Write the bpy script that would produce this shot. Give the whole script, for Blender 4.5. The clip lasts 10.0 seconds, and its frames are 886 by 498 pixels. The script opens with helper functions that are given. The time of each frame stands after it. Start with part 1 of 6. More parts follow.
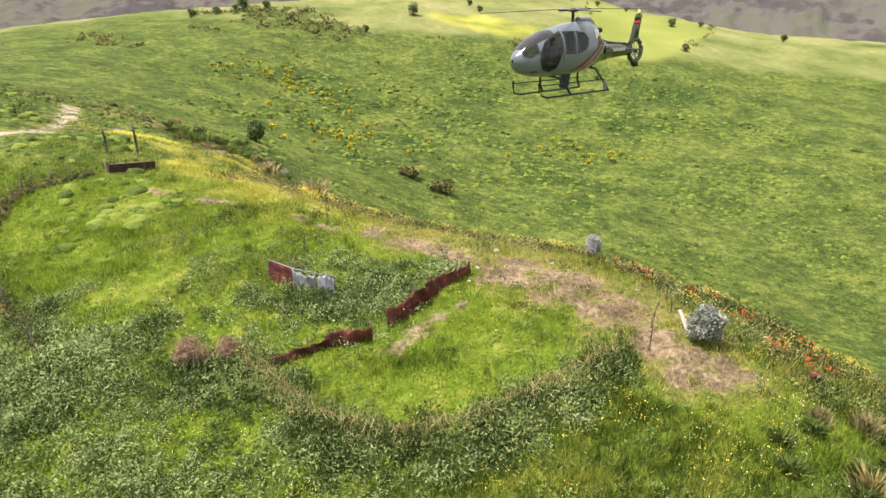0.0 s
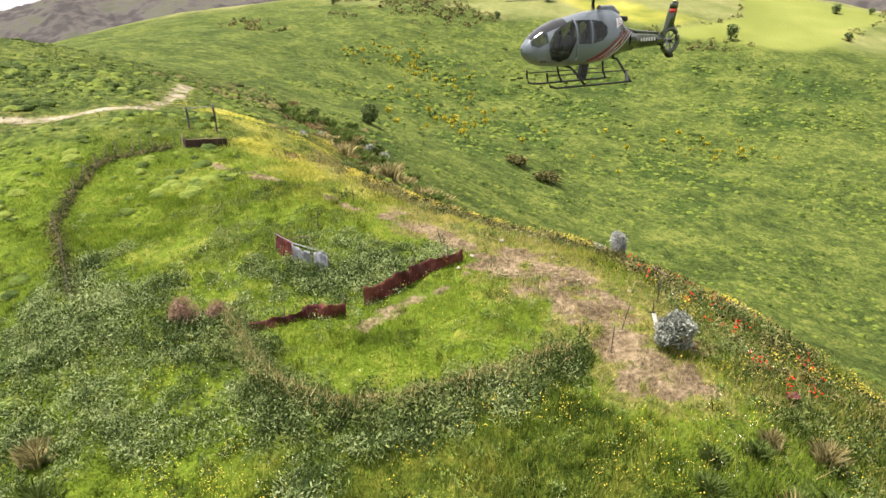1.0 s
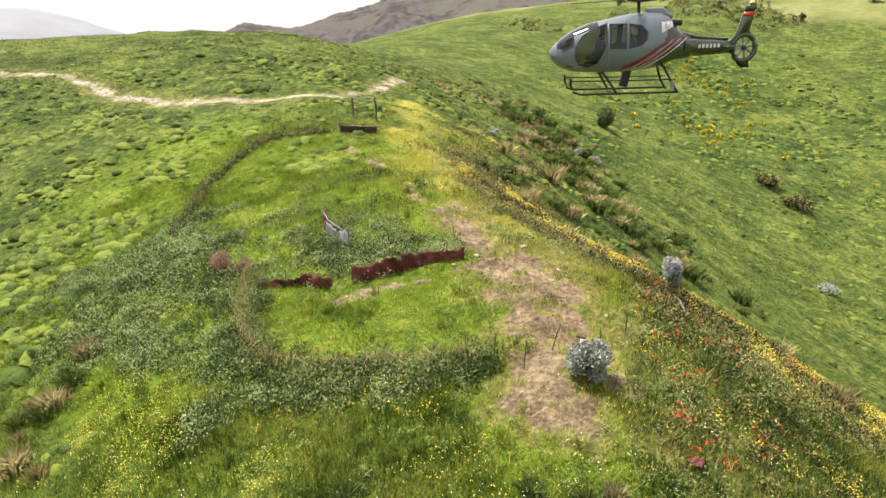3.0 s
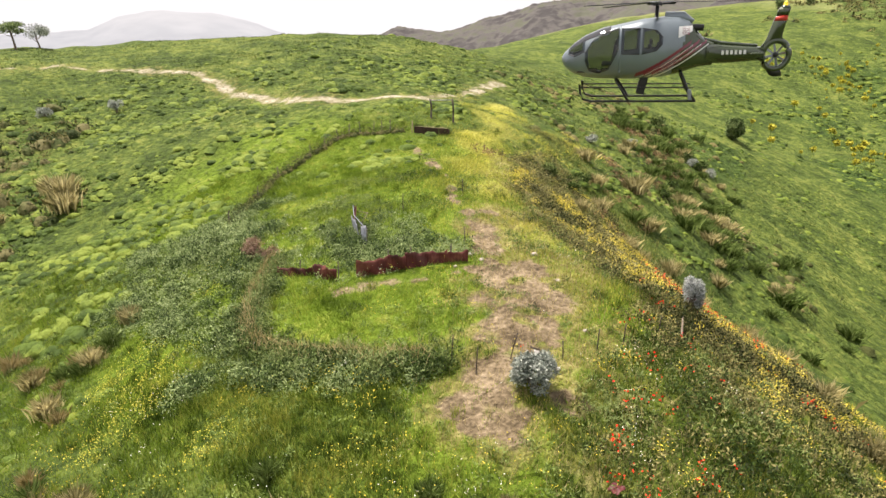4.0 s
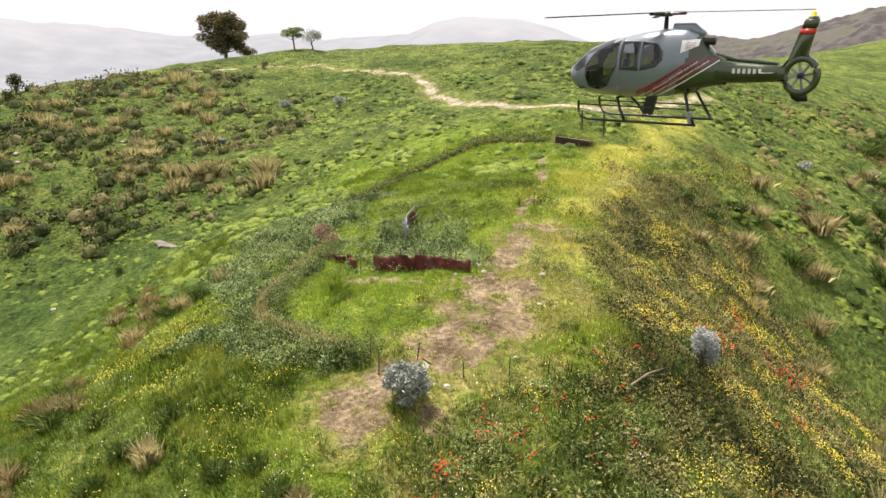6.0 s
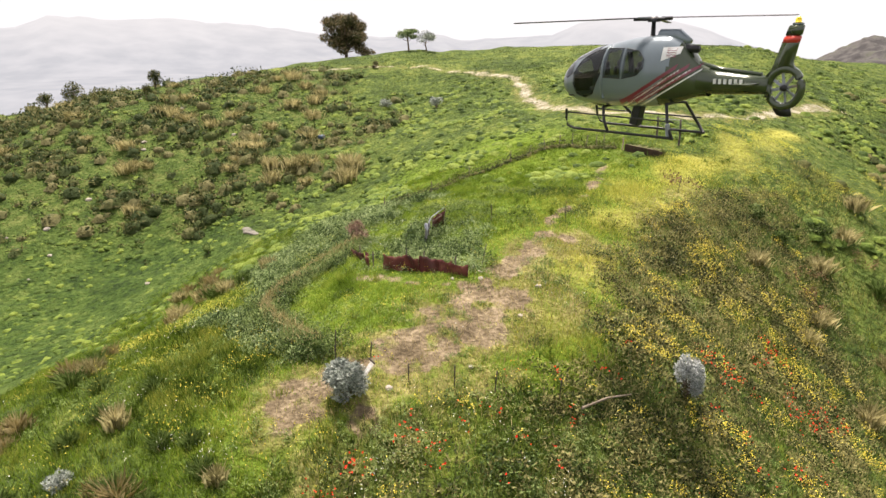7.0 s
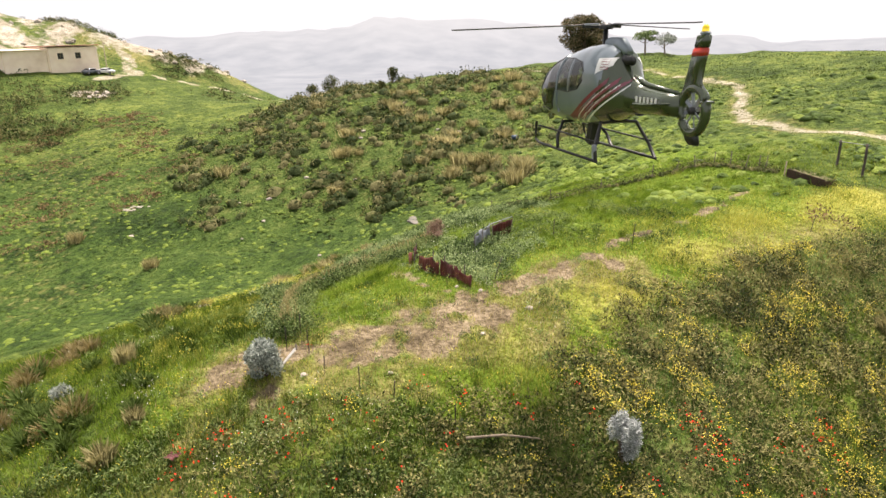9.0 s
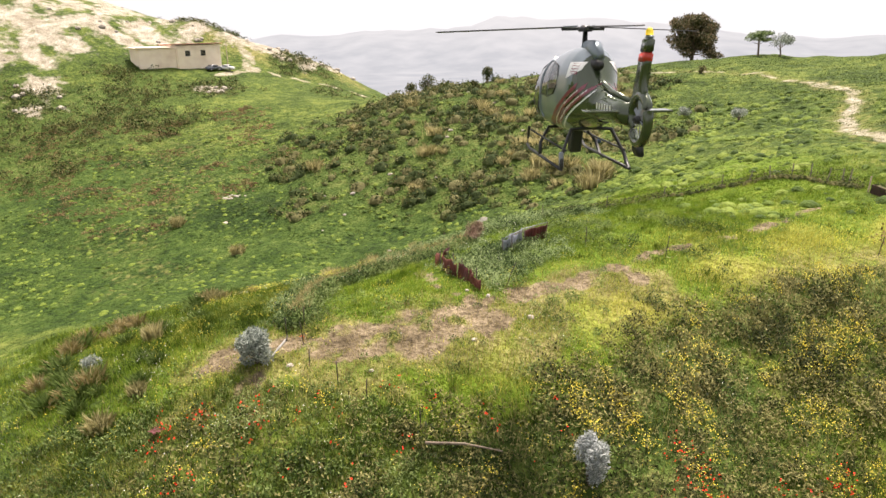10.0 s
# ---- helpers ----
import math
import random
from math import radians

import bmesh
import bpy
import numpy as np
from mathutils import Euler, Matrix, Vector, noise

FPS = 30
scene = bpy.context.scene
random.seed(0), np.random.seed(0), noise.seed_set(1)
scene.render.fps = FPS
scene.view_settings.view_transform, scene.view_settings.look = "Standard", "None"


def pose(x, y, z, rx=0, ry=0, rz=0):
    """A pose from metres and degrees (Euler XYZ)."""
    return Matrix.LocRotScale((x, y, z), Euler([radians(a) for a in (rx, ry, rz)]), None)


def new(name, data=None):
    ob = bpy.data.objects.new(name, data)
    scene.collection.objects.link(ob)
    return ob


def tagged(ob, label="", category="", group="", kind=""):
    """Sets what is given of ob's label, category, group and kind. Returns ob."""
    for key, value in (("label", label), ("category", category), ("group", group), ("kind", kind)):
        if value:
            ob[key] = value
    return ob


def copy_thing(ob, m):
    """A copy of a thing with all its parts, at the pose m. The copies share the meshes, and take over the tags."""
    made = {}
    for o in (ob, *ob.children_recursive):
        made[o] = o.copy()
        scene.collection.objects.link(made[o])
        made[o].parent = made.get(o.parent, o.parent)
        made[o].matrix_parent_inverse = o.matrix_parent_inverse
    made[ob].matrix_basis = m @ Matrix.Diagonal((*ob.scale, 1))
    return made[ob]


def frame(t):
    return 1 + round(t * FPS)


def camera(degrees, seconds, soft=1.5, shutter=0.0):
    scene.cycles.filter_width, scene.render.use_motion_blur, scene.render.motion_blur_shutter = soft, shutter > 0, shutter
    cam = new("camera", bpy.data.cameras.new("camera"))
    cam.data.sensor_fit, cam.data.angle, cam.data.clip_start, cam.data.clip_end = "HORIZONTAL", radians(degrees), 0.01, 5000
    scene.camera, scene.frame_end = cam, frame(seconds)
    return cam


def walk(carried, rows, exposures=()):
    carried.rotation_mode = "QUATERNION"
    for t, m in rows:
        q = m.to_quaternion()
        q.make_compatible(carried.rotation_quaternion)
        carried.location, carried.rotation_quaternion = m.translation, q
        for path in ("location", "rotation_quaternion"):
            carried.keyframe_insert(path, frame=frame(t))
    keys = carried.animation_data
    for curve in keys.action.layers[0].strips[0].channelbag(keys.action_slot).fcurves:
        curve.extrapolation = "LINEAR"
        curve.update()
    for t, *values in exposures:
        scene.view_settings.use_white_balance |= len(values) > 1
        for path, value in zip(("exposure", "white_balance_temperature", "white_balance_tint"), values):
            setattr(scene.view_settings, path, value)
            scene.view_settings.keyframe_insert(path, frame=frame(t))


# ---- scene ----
# camera and its flight
cam = camera(67.9, 10.0, 1.5)
METRES, EYE, TILT, LEAN, TURN = 60.0, 11.0, -18.95, 0.0, 0.0
ROWS = [
    (0.0, 0.0, 0.0, 0.0, 0.0, 0.0, -0.0),
    (0.5, 0.0518, -0.0026, 0.0006, 5.43, -0.91, -1.91),
    (1.0, 0.1042, 0.0009, 0.0022, 11.25, -1.46, -3.87),
    (1.5, 0.156, 0.0097, 0.005, 17.16, -2.05, -5.82),
    (2.0, 0.2062, 0.0239, 0.0104, 23.2, -2.72, -7.79),
    (2.5, 0.2543, 0.0428, 0.0179, 29.23, -3.6, -9.64),
    (4.0, 0.3785, 0.13, 0.048, 47.73, -7.07, -14.35),
    (4.5, 0.4119, 0.1669, 0.0616, 54.1, -8.55, -15.64),
    (5.0, 0.4404, 0.2074, 0.0763, 60.39, -10.14, -16.71),
    (5.5, 0.4637, 0.2507, 0.0921, 66.68, -11.92, -17.57),
    (7.0, 0.5011, 0.39, 0.1441, 85.39, -17.71, -18.96),
    (7.5, 0.5018, 0.4376, 0.1617, 91.75, -19.77, -18.99),
    (8.0, 0.4967, 0.4847, 0.1791, 98.09, -21.82, -18.78),
    (8.5, 0.486, 0.5313, 0.1957, 104.52, -23.89, -18.35),
    (9.0, 0.4707, 0.5737, 0.2109, 110.83, -25.83, -17.74),
    (9.5, 0.4536, 0.6089, 0.2239, 116.37, -27.5, -17.0),
    (10.0, 0.4369, 0.6366, 0.2339, 121.2, -28.93, -16.24),
]
walk(cam, [(t, pose(0, 0, EYE, TILT, LEAN, TURN) @ pose(METRES * x, METRES * y, METRES * z, 90 + pitch, roll, yaw)) for t, x, y, z, yaw, pitch, roll in ROWS],
     [(0.0, 1.03, 7100, 17), (10.0, 1.03, 7100, 17)])

# overcast sky and a wide, soft sun
SUN_UP, SUN_ROUND = 67.0, 262.0
world = bpy.data.worlds.new("overcast_sky")
scene.world = world
world.use_nodes = True
wn, wl = world.node_tree.nodes, world.node_tree.links
sky = wn.new("ShaderNodeTexSky")
sky.sky_type, sky.sun_disc = "NISHITA", False
sky.sun_elevation, sky.sun_rotation = radians(SUN_UP), radians(SUN_ROUND)
sky.dust_density, sky.ozone_density = 4.0, 1.0
clouds = wn.new("ShaderNodeTexNoise")
clouds.inputs["Scale"].default_value, clouds.inputs["Detail"].default_value = 2.2, 5.0
cover = wn.new("ShaderNodeValToRGB")
cover.color_ramp.elements[0].position, cover.color_ramp.elements[0].color = 0.3, (7.5, 7.9, 8.5, 1)
cover.color_ramp.elements[1].position, cover.color_ramp.elements[1].color = 0.65, (7.8, 8.25, 8.75, 1)
overcast = wn.new("ShaderNodeMixRGB")
overcast.inputs[0].default_value = 0.94
wl.new(clouds.outputs["Fac"], cover.inputs[0])
wl.new(sky.outputs[0], overcast.inputs[1])
wl.new(cover.outputs[0], overcast.inputs[2])
wl.new(overcast.outputs[0], wn["Background"].inputs["Color"])
wn["Background"].inputs["Strength"].default_value = 0.066
sun = new("sun", bpy.data.lights.new("sun", "SUN"))
sun.data.energy, sun.data.angle, sun.data.color = 5.0, radians(10), (1.0, 0.96, 0.9)
sun.matrix_world = pose(0, 0, 60, 90 - SUN_UP, 0, 180 - SUN_ROUND)

RNG = np.random.default_rng(7)


# ---- land ----
def spline(u):
    u = np.abs(u)
    return np.where(u < 1, (4 - 6 * u * u + 3 * u ** 3) / 6, np.where(u < 2, (2 - u) ** 3 / 6, 0))


# three nested tables of rise: the wide land, the hillsides, the spur; corner, step, rows to the north
WIDE = (-420, -230, 100, (
    (-9.4, 2, 15.9, 104.6, 127.1, 54.1, 22.9, 3.2, 1.2),
    (-18.4, -19, -5.3, 30.3, 1.9, -16.1, -13.7, -14.8, -4.4),
    (-26.2, -21.2, -2.8, 33.3, 27.5, 14.7, -11.1, -11.3, -8.8),
    (-27.6, -21.5, 5.8, 53.7, 36.8, -9.6, -10.2, -8.2, -5.5),
    (-28.8, -5.8, 20.7, 42.2, -1, -3.1, 3.1, -2, 2.7),
    (-9.6, 16.3, 31.1, 48.7, 20.8, 23.6, 6.3, 12.3, 9.4),
    (6, 22.4, 51.3, 53.5, 48.8, 36, 15.2, 24.3, 10.5),
    (4.3, 25.8, 45.3, 55.2, 48.1, 31.4, 21.7, 19, 4.8),
    (-2.4, 2.5, 20.4, 33.4, 37.1, 27.6, 16.8, 1.2, -2.1),
))
HILLS = (-150, -140, 32, (
    (-1.7, 13.7, 10.2, 7.2, 4.5, 5, 5.9, 5.9, 6.6),
    (7.9, 8.3, 5.5, 3.9, 4.5, 7.6, 6.1, 5, 5.4),
    (4, 3, 6.4, 3.9, -0, 1.8, -0.1, -0.6, 1.1),
    (0.3, -3.2, 1.9, -4.1, -5, -5.6, -1, -2, -2.7),
    (7, 0.4, 9.4, -2.6, -12.7, 2.7, 4.6, 0.3, -2.1),
    (3.1, 7.7, -0.7, -8.3, 1.2, 21.1, 7.4, 3.1, 0.4),
    (-1.7, 3.6, 0.5, 6.6, 12.7, 1.2, 2.4, 0.6, 1),
    (4.2, 0.3, 6, 6.2, -1.5, -6.3, -6.6, -2.8, -0.5),
    (3.7, -1.5, 1.7, 4.5, -1.4, -10.4, -0.9, -8.7, -1.1),
))
SPUR = (-42, -4, 9.5, (
    (-3.3, -1.7, -0.9, -0.5, 0.3, 0.6, 0.5, 0.7, 0.7),
    (-1.8, -1.6, -1.8, -1.2, -0.6, 0.3, 0.5, 0.3, 0.5),
    (-1.4, -0.4, 1.1, -0.8, -0.3, 0, 0.4, -0.3, -0.1),
    (0.4, -1.1, 0.5, 2.2, 0.1, 1.7, 3.6, -0.6, -0.5),
    (1.4, 0.9, -0.7, 1.3, 2.9, 3.9, 2.3, 0.6, -0.4),
    (0.2, 0.6, 0, 3.5, 2, 0.1, 1.2, 0.8, 0.2),
    (-0.2, -0.1, 1.7, 0.7, -3.8, -2.3, -1.1, -0.1, 0.3),
    (0.5, 0.7, 1.2, 1.2, -2.1, -2.3, -1.5, -0.7, -0),
    (1.4, 0.5, -0.4, 0.7, -1.2, -1.3, -0.5, -0.3, 0.1),
))


def rise(x, y, table):
    x0, y0, step, rows = table
    rows = np.pad(np.array(rows, float), 3)
    u, v = np.clip((x - x0) / step, -3, 11), np.clip((y - y0) / step, -3, 11)
    i, j = np.clip(np.floor(u).astype(int), -2, 9), np.clip(np.floor(v).astype(int), -2, 9)
    z = 0
    for a in (-1, 0, 1, 2):
        for b in (-1, 0, 1, 2):
            z = z + spline(u - i - a) * spline(v - j - b) * rows[j + b + 3, i + a + 3]
    return z


def ripple(x, y, size, seed=0):
    """Smooth value noise, -1 to 1, with features about size metres across."""
    u, v = x / size + 37.1 * seed, y / size - 11.7 * seed
    i, j = np.floor(u), np.floor(v)
    a, b = u - i, v - j
    a, b = a * a * (3 - 2 * a), b * b * (3 - 2 * b)

    def lot(p, q):
        s = np.sin(p * 127.1 + q * 311.7 + seed * 74.7) * 43758.5453
        return s - np.floor(s)
    return 2 * ((lot(i, j) * (1 - a) + lot(i + 1, j) * a) * (1 - b) + (lot(i, j + 1) * (1 - a) + lot(i + 1, j + 1) * a) * b) - 1


def ease(v, lo, hi):
    v = np.clip((v - lo) / (hi - lo), 0, 1)
    return v * v * (3 - 2 * v)


def patches(x, y, discs, soft=0.45, wobble=0.5):
    """0 to 1 inside round patches (x, y, radius), with an uneven rim."""
    m = np.zeros_like(x, dtype=float)
    for cx, cy, r in discs:
        near = np.hypot(x - cx, y - cy) < r * (1 + soft + wobble)
        px, py = x[near], y[near]
        d = np.hypot(px - cx, py - cy) / r + wobble * (0.6 * ripple(px, py, 0.55 * r + 0.3, 3) + 0.4 * ripple(px, py, 0.2 * r + 0.15, 4))
        m[near] = np.maximum(m[near], 1 - ease(d, 1 - soft, 1 + soft))
    return m


def inside(x, y, corners):
    """1 inside a field with straight edges."""
    m = np.zeros(x.shape, bool)
    for (ax, ay), (bx, by) in zip(corners, corners[1:] + corners[:1]):
        cross = (ay > y) != (by > y)
        m ^= cross & (x < (bx - ax) * (y - ay) / (by - ay + 1e-9) + ax)
    return np.clip(0.5 + np.where(m, 1, -1) * along(x, y, corners + corners[:1]) / 24, 0, 1)


def along(x, y, points):
    """Distance to a line of points."""
    best = np.full_like(x, 1e9, dtype=float)
    for (ax, ay), (bx, by) in zip(points, points[1:]):
        dx, dy = bx - ax, by - ay
        k = np.clip(((x - ax) * dx + (y - ay) * dy) / (dx * dx + dy * dy), 0, 1)
        best = np.minimum(best, np.hypot(x - ax - k * dx, y - ay - k * dy))
    return best


TRACK = [(-42, 76), (-38.5, 69), (-35.5, 62.5), (-33, 57.5), (-32, 53), (-33.5, 49.5), (-36.5, 46), (-41, 43.8), (-48, 43), (-57, 42.6), (-64, 43.6), (-70.9, 43.1), (-81, 38.6), (-90, 29.5), (-93, 20), (-92, 8)]
HOUSE_ROAD = [(-97, -97), (-105, -98), (-112, -101), (-117.5, -106.5), (-121, -113), (-124, -124)]
SHOULDER = [(14, 17), (12.5, 13), (9.5, 9.8), (5.5, 8.2), (1, 8.6), (-2.5, 10.2), (-7, 11.8), (-13, 12.5), (-18, 10.8), (-23, 8.5)]
LOWER_ROAD = [(-111, -98.5), (-114.7, -93.5), (-118, -87), (-121.5, -80.5), (-127, -70), (-131, -62)]
DRIFTS = [(4.7, 35.9, 1.4), (-0.1, 39.2, 1.3), (-0.3, 42.4, 1.7), (6.3, 38.4, 1.5), (9.4, 33.4, 1.2), (2.7, 37.5, 1.3), (4.4, 39, 1.4), (1.5, 43.8, 1.7), (9, 32, 1.0), (10.7, 36.8, 1.6), (2.7, 47.3, 1.8), (7.5, 35.5, 1.2), (8, 41, 1.8), (-3.5, 43.5, 1.4), (12.5, 34.5, 1.2), (-5.5, 45.5, 1.3)]
FADED = [(-42, -85, 4), (-40, -47, 3.6), (-73, -66, 4.5), (-32, -52, 3.5), (-56, -39, 4), (-49, -89, 4.5), (-36, -62, 3), (-62, -52, 3), (-30, -40, 2.5), (-46, -70, 3.5), (-38, -55, 3), (-52, -60, 3.5), (-45, -38, 3), (-60, -72, 4), (-34, -70, 3.5), (-55, -82, 4), (-28, -58, 3), (-68, -58, 3.5), (-50, -48, 2.6), (-40, -74, 3), (-30, -78, 4), (-26, -46, 2.6)]
TRAIL = [(11.3, 20.6), (9.3, 22.3), (7.2, 24.4), (5.2, 26.6), (2.5, 28.8), (0, 30.8), (-3, 32.9), (-6.2, 33.9), (-7.3, 34.7), (-8.7, 36.1), (-12, 38), (-15.1, 39.3), (-18.4, 40.8), (-20.3, 43)]
BARE = [(9.9, 21.4, 1.0), (8.6, 20.9, 0.8), (7.9, 22.9, 1.1), (6.6, 25.2, 1.3), (7.4, 26.6, 0.9), (4.8, 26.6, 1.2), (2.9, 28.5, 1.2), (0.8, 30.3, 1.1), (11.3, 23.7, 0.7), (5.0, 28.6, 0.9), (-1.5, 31.8, 0.8), (-3.4, 34.2, 0.6), (8.0, 25.6, 1.1), (6.2, 28.0, 1.2), (3.7, 30.0, 1.1)]
SHEETS = [(-6.4, 22.3), (-5.1, 22.9), (-4.1, 23.2), (-3.0, 23.5), (-2.2, 24.3), (-1.2, 25.4), (-0.3, 26.7), (0.9, 28.1)]
HEDGE = [(-7.6, 22.6), (-6.5, 21.3), (-5.0, 20.0), (-3.6, 19.1), (-1.6, 18.5), (0.3, 18.6), (2.3, 19.3), (4.4, 20.4), (6.1, 21.5)]
FENCE = [(-16.6, 24.3), (-20.2, 27.8), (-23.5, 31.2), (-25.2, 35), (-25.9, 38.2), (-25.8, 40.6), (-25.0, 42.4), (-23.6, 43.4)]
CREST = [(16, 20), (12.5, 26.5), (9.5, 30.5), (4, 34.5), (-2, 37.5), (-8, 42), (-14, 48.5), (-20, 56), (-27, 64)]
BRAMBLE = [(-4.9, 28.0, 1.9), (-2.3, 27.6, 2.0), (-5.3, 25.6, 2.1), (-3.3, 25.8, 1.5), (-8.6, 26.0, 1.4), (-16.8, 24.6, 2.2), (-12.5, 23.8, 1.6), (-10.6, 22.4, 2.0), (-15.1, 21.1, 2.9), (-11.0, 20.2, 2.8),
           (-8.6, 22.6, 1.6), (-6.6, 20.9, 1.4), (-5.1, 19.2, 1.4), (-3.5, 18.1, 1.2), (-1.6, 17.6, 1.2), (0.3, 17.8, 1.1), (2.4, 18.5, 1.1), (4.4, 19.8, 1.0), (6.0, 21.0, 0.9), (-8.4, 18.6, 1.8),
           (-13.0, 17.2, 2.4), (-6.2, 17.0, 1.2), (-1.0, 15.6, 0.9), (-19.0, 19.5, 2.0), (-17.0, 27.3, 1.2), (-6.9, 23.1, 0.9), (-5.7, 23.9, 1.0), (-4.3, 24.6, 1.0), (-3.1, 25.2, 1.1), (-2.0, 26.4, 1.1), (-1.0, 27.7, 1.0), (-0.1, 28.7, 0.7), (-2.55, 23.75, 0.45), (-8.4, 21.6, 1.0)]
SCRUB = [(1.4, 37.2, 2.2), (5.6, 34.8, 2.0), (-2.5, 40.0, 2.2), (10.0, 31.6, 1.5), (-6.0, 42.5, 2.2), (3.4, 39.6, 2.3), (-3.8, 44.6, 2.6), (4.4, 43.4, 2.8), (8.4, 37.6, 2.4), (12.4, 33.4, 2.0), (-10.0, 47.0, 3.0), (-1, 48.5, 3), (10, 42, 3), (15, 36, 2.4), (14, 30.5, 1.2)]
MUSTARD = [(-20.9, 53, 3.2), (-15.5, 48, 2.6), (-9.6, 40.6, 1.7), (-5.2, 37.2, 1.1), (-27, 59, 3.8), (-14, 41.7, 1.4), (-18.2, 46.9, 1.8), (-7.4, 36.8, 1.1), (-17.8, 54.1, 2.6), (-21, 66, 3.5), (-11, 39.2, 1.4), (-18, 60, 3.2), (-12.5, 44, 2)]
POPPIES = [(10.5, 28, 2.2), (12, 25.6, 2.2), (12.3, 31, 1.6), (13.8, 28, 2.0), (14, 24, 1.8), (11, 29.5, 1.5), (9, 40, 3), (4, 44, 3), (15.5, 34, 2), (8.5, 33.5, 1.2), (6, 38, 1.2)]
HEATH = [(-56, 2, 13), (-54, -12, 13), (-64, -20, 14), (-66, 8, 11), (-76, -8, 13), (-80, -26, 11), (-48, 12, 6), (-84, 6, 8), (-62, 17, 7), (-70, -34, 10), (-57, -27, 9), (-47, -9, 6), (-75, 2, 10), (-84, 14, 7), (-46, 2, 4), (-44, 20, 2.6), (-90, -30, 8), (-52, -92, 14), (-38, -88, 14), (-72, -100, 12), (-62, -78, 9), (-85, -88, 8), (-48, -108, 16), (-125, -128, 9), (-128, -95, 8), (-115, -72, 6), (-68, 328, 20), (-52, 320, 13), (-92, 348, 14), (-5, 148, 9), (15, 150, 8), (-20, 175, 7), (14, 112, 6)]
ROCKS = [(-95, -160, 40), (-55, -165, 35), (-118, -122, 12), (-105, -128, 16), (-70, -140, 18), (-135, -112, 10), (-140, -100, 12), (-86.5, -87.7, 3.5), (-126, -119, 13), (-134, -102, 9), (-60, -113, 6), (-54, -105, 4.5)]
BRIGHT = [(34, 328), (64, 350), (80, 370), (88, 420), (96, 470), (170, 468), (169, 431), (123, 349), (100, 317), (73, 312)]
YELLOW = [(-12, 372), (14, 376), (38, 362), (64, 352), (34, 330), (18, 340), (0, 352)]
BANKS = [[(-49, 326), (-20, 320), (2, 317), (22, 318), (34, 328)], [(34, 328), (64, 350), (80, 370), (88, 420), (96, 470)], [(123, 349), (169, 431), (185, 480)], [(35, 320), (54, 311), (72, 312), (90, 308)]]
GULLIES = [(-35, 236, 14), (-21, 157, 13), (-36, 111, 11), (13, 288, 11), (15, 251, 14), (2, 226, 12), (-12, 190, 14), (32, 178, 13), (62, 232, 16), (-52, 250, 12), (90, 270, 16), (132, 275, 10), (30, 150, 9), (-46, 190, 10), (50, 285, 9)]
RUSSET = [(-13.3, 64.4, 2.4), (-16.3, 66.2, 2), (-18.9, 79.7, 3), (-25.8, 90, 4), (-35, 96.6, 4), (-37, 109.6, 3), (-10.3, 59, 2), (-14.2, 45.2, 0.9), (-8.3, 43.1, 0.6), (-7, 51.5, 1.5), (-22, 72, 2)]
SCRUB_HILL = [(-68, 328, 20), (-52, 320, 13), (-97, 354, 11), (-84, 342, 12), (-117, 348, 8), (-73, 345, 16), (54, 311, 7), (62, 309, 6), (36, 320, 5), (-104, 296, 6), (-112, 256, 5), (-128, 260, 7), (-135, 262, 6)]


def west_fall(x, y):
    return 320 * ease(-0.94 * x - 0.34 * y, 150, 1000)


def land(x, y):
    x, y = np.asarray(x, float), np.asarray(y, float)
    z = -35 + rise(x, y, WIDE) + rise(x, y, HILLS) + rise(x, y, SPUR) - west_fall(x, y) + 17 * ease(y, 250, 450) * ease(x, -200, 60) + 24 * ease(y, 390, 540) * np.exp(-((x - 60) / 130) ** 2)
    z = z + 5.6 * np.exp(-(along(x, y, [(-124, -126), (-138, -98)]) / 14) ** 2)
    near = np.exp(-((x + 2) ** 2 + (y - 28) ** 2) / 500)
    z = z + (0.10 + 0.26 * (1 - near)) * ripple(x, y, 3.6, 1) + 0.05 * ripple(x, y, 1.3, 2) + 0.5 * (1 - near) * ripple(x, y, 11, 5)
    z = z + ease(y, 85, 150) * (1.3 * ripple(x, y, 31, 6) + 0.55 * ripple(x, y, 9, 8))
    z = z - 0.14 * patches(x, y, BARE) - 0.12 * np.exp(-(along(x, y, TRACK) / 1.6) ** 2)
    return z


def ground_z(x, y):
    return float(land(np.array([x]), np.array([y]))[0])


# ---- makers ----
def build(name, verts, faces, material, parent=None, label="", smooth=False):
    """A mesh object from arrays; all faces have the same number of corners."""
    verts, faces = np.asarray(verts, np.float32), np.asarray(faces, np.int32)
    me = bpy.data.meshes.new(name)
    n, k = faces.shape
    me.vertices.add(len(verts))
    me.vertices.foreach_set("co", verts.ravel())
    me.loops.add(n * k)
    me.loops.foreach_set("vertex_index", faces.ravel())
    me.polygons.add(n)
    me.polygons.foreach_set("loop_start", np.arange(0, n * k, k, dtype=np.int32))
    me.polygons.foreach_set("loop_total", np.full(n, k, dtype=np.int32))
    me.update(calc_edges=True)
    if smooth:
        me.polygons.foreach_set("use_smooth", np.ones(n, bool))
    me.materials.append(material)
    ob = new(name, me)
    ob.parent = parent
    if label:
        tagged(ob, label)
    return ob


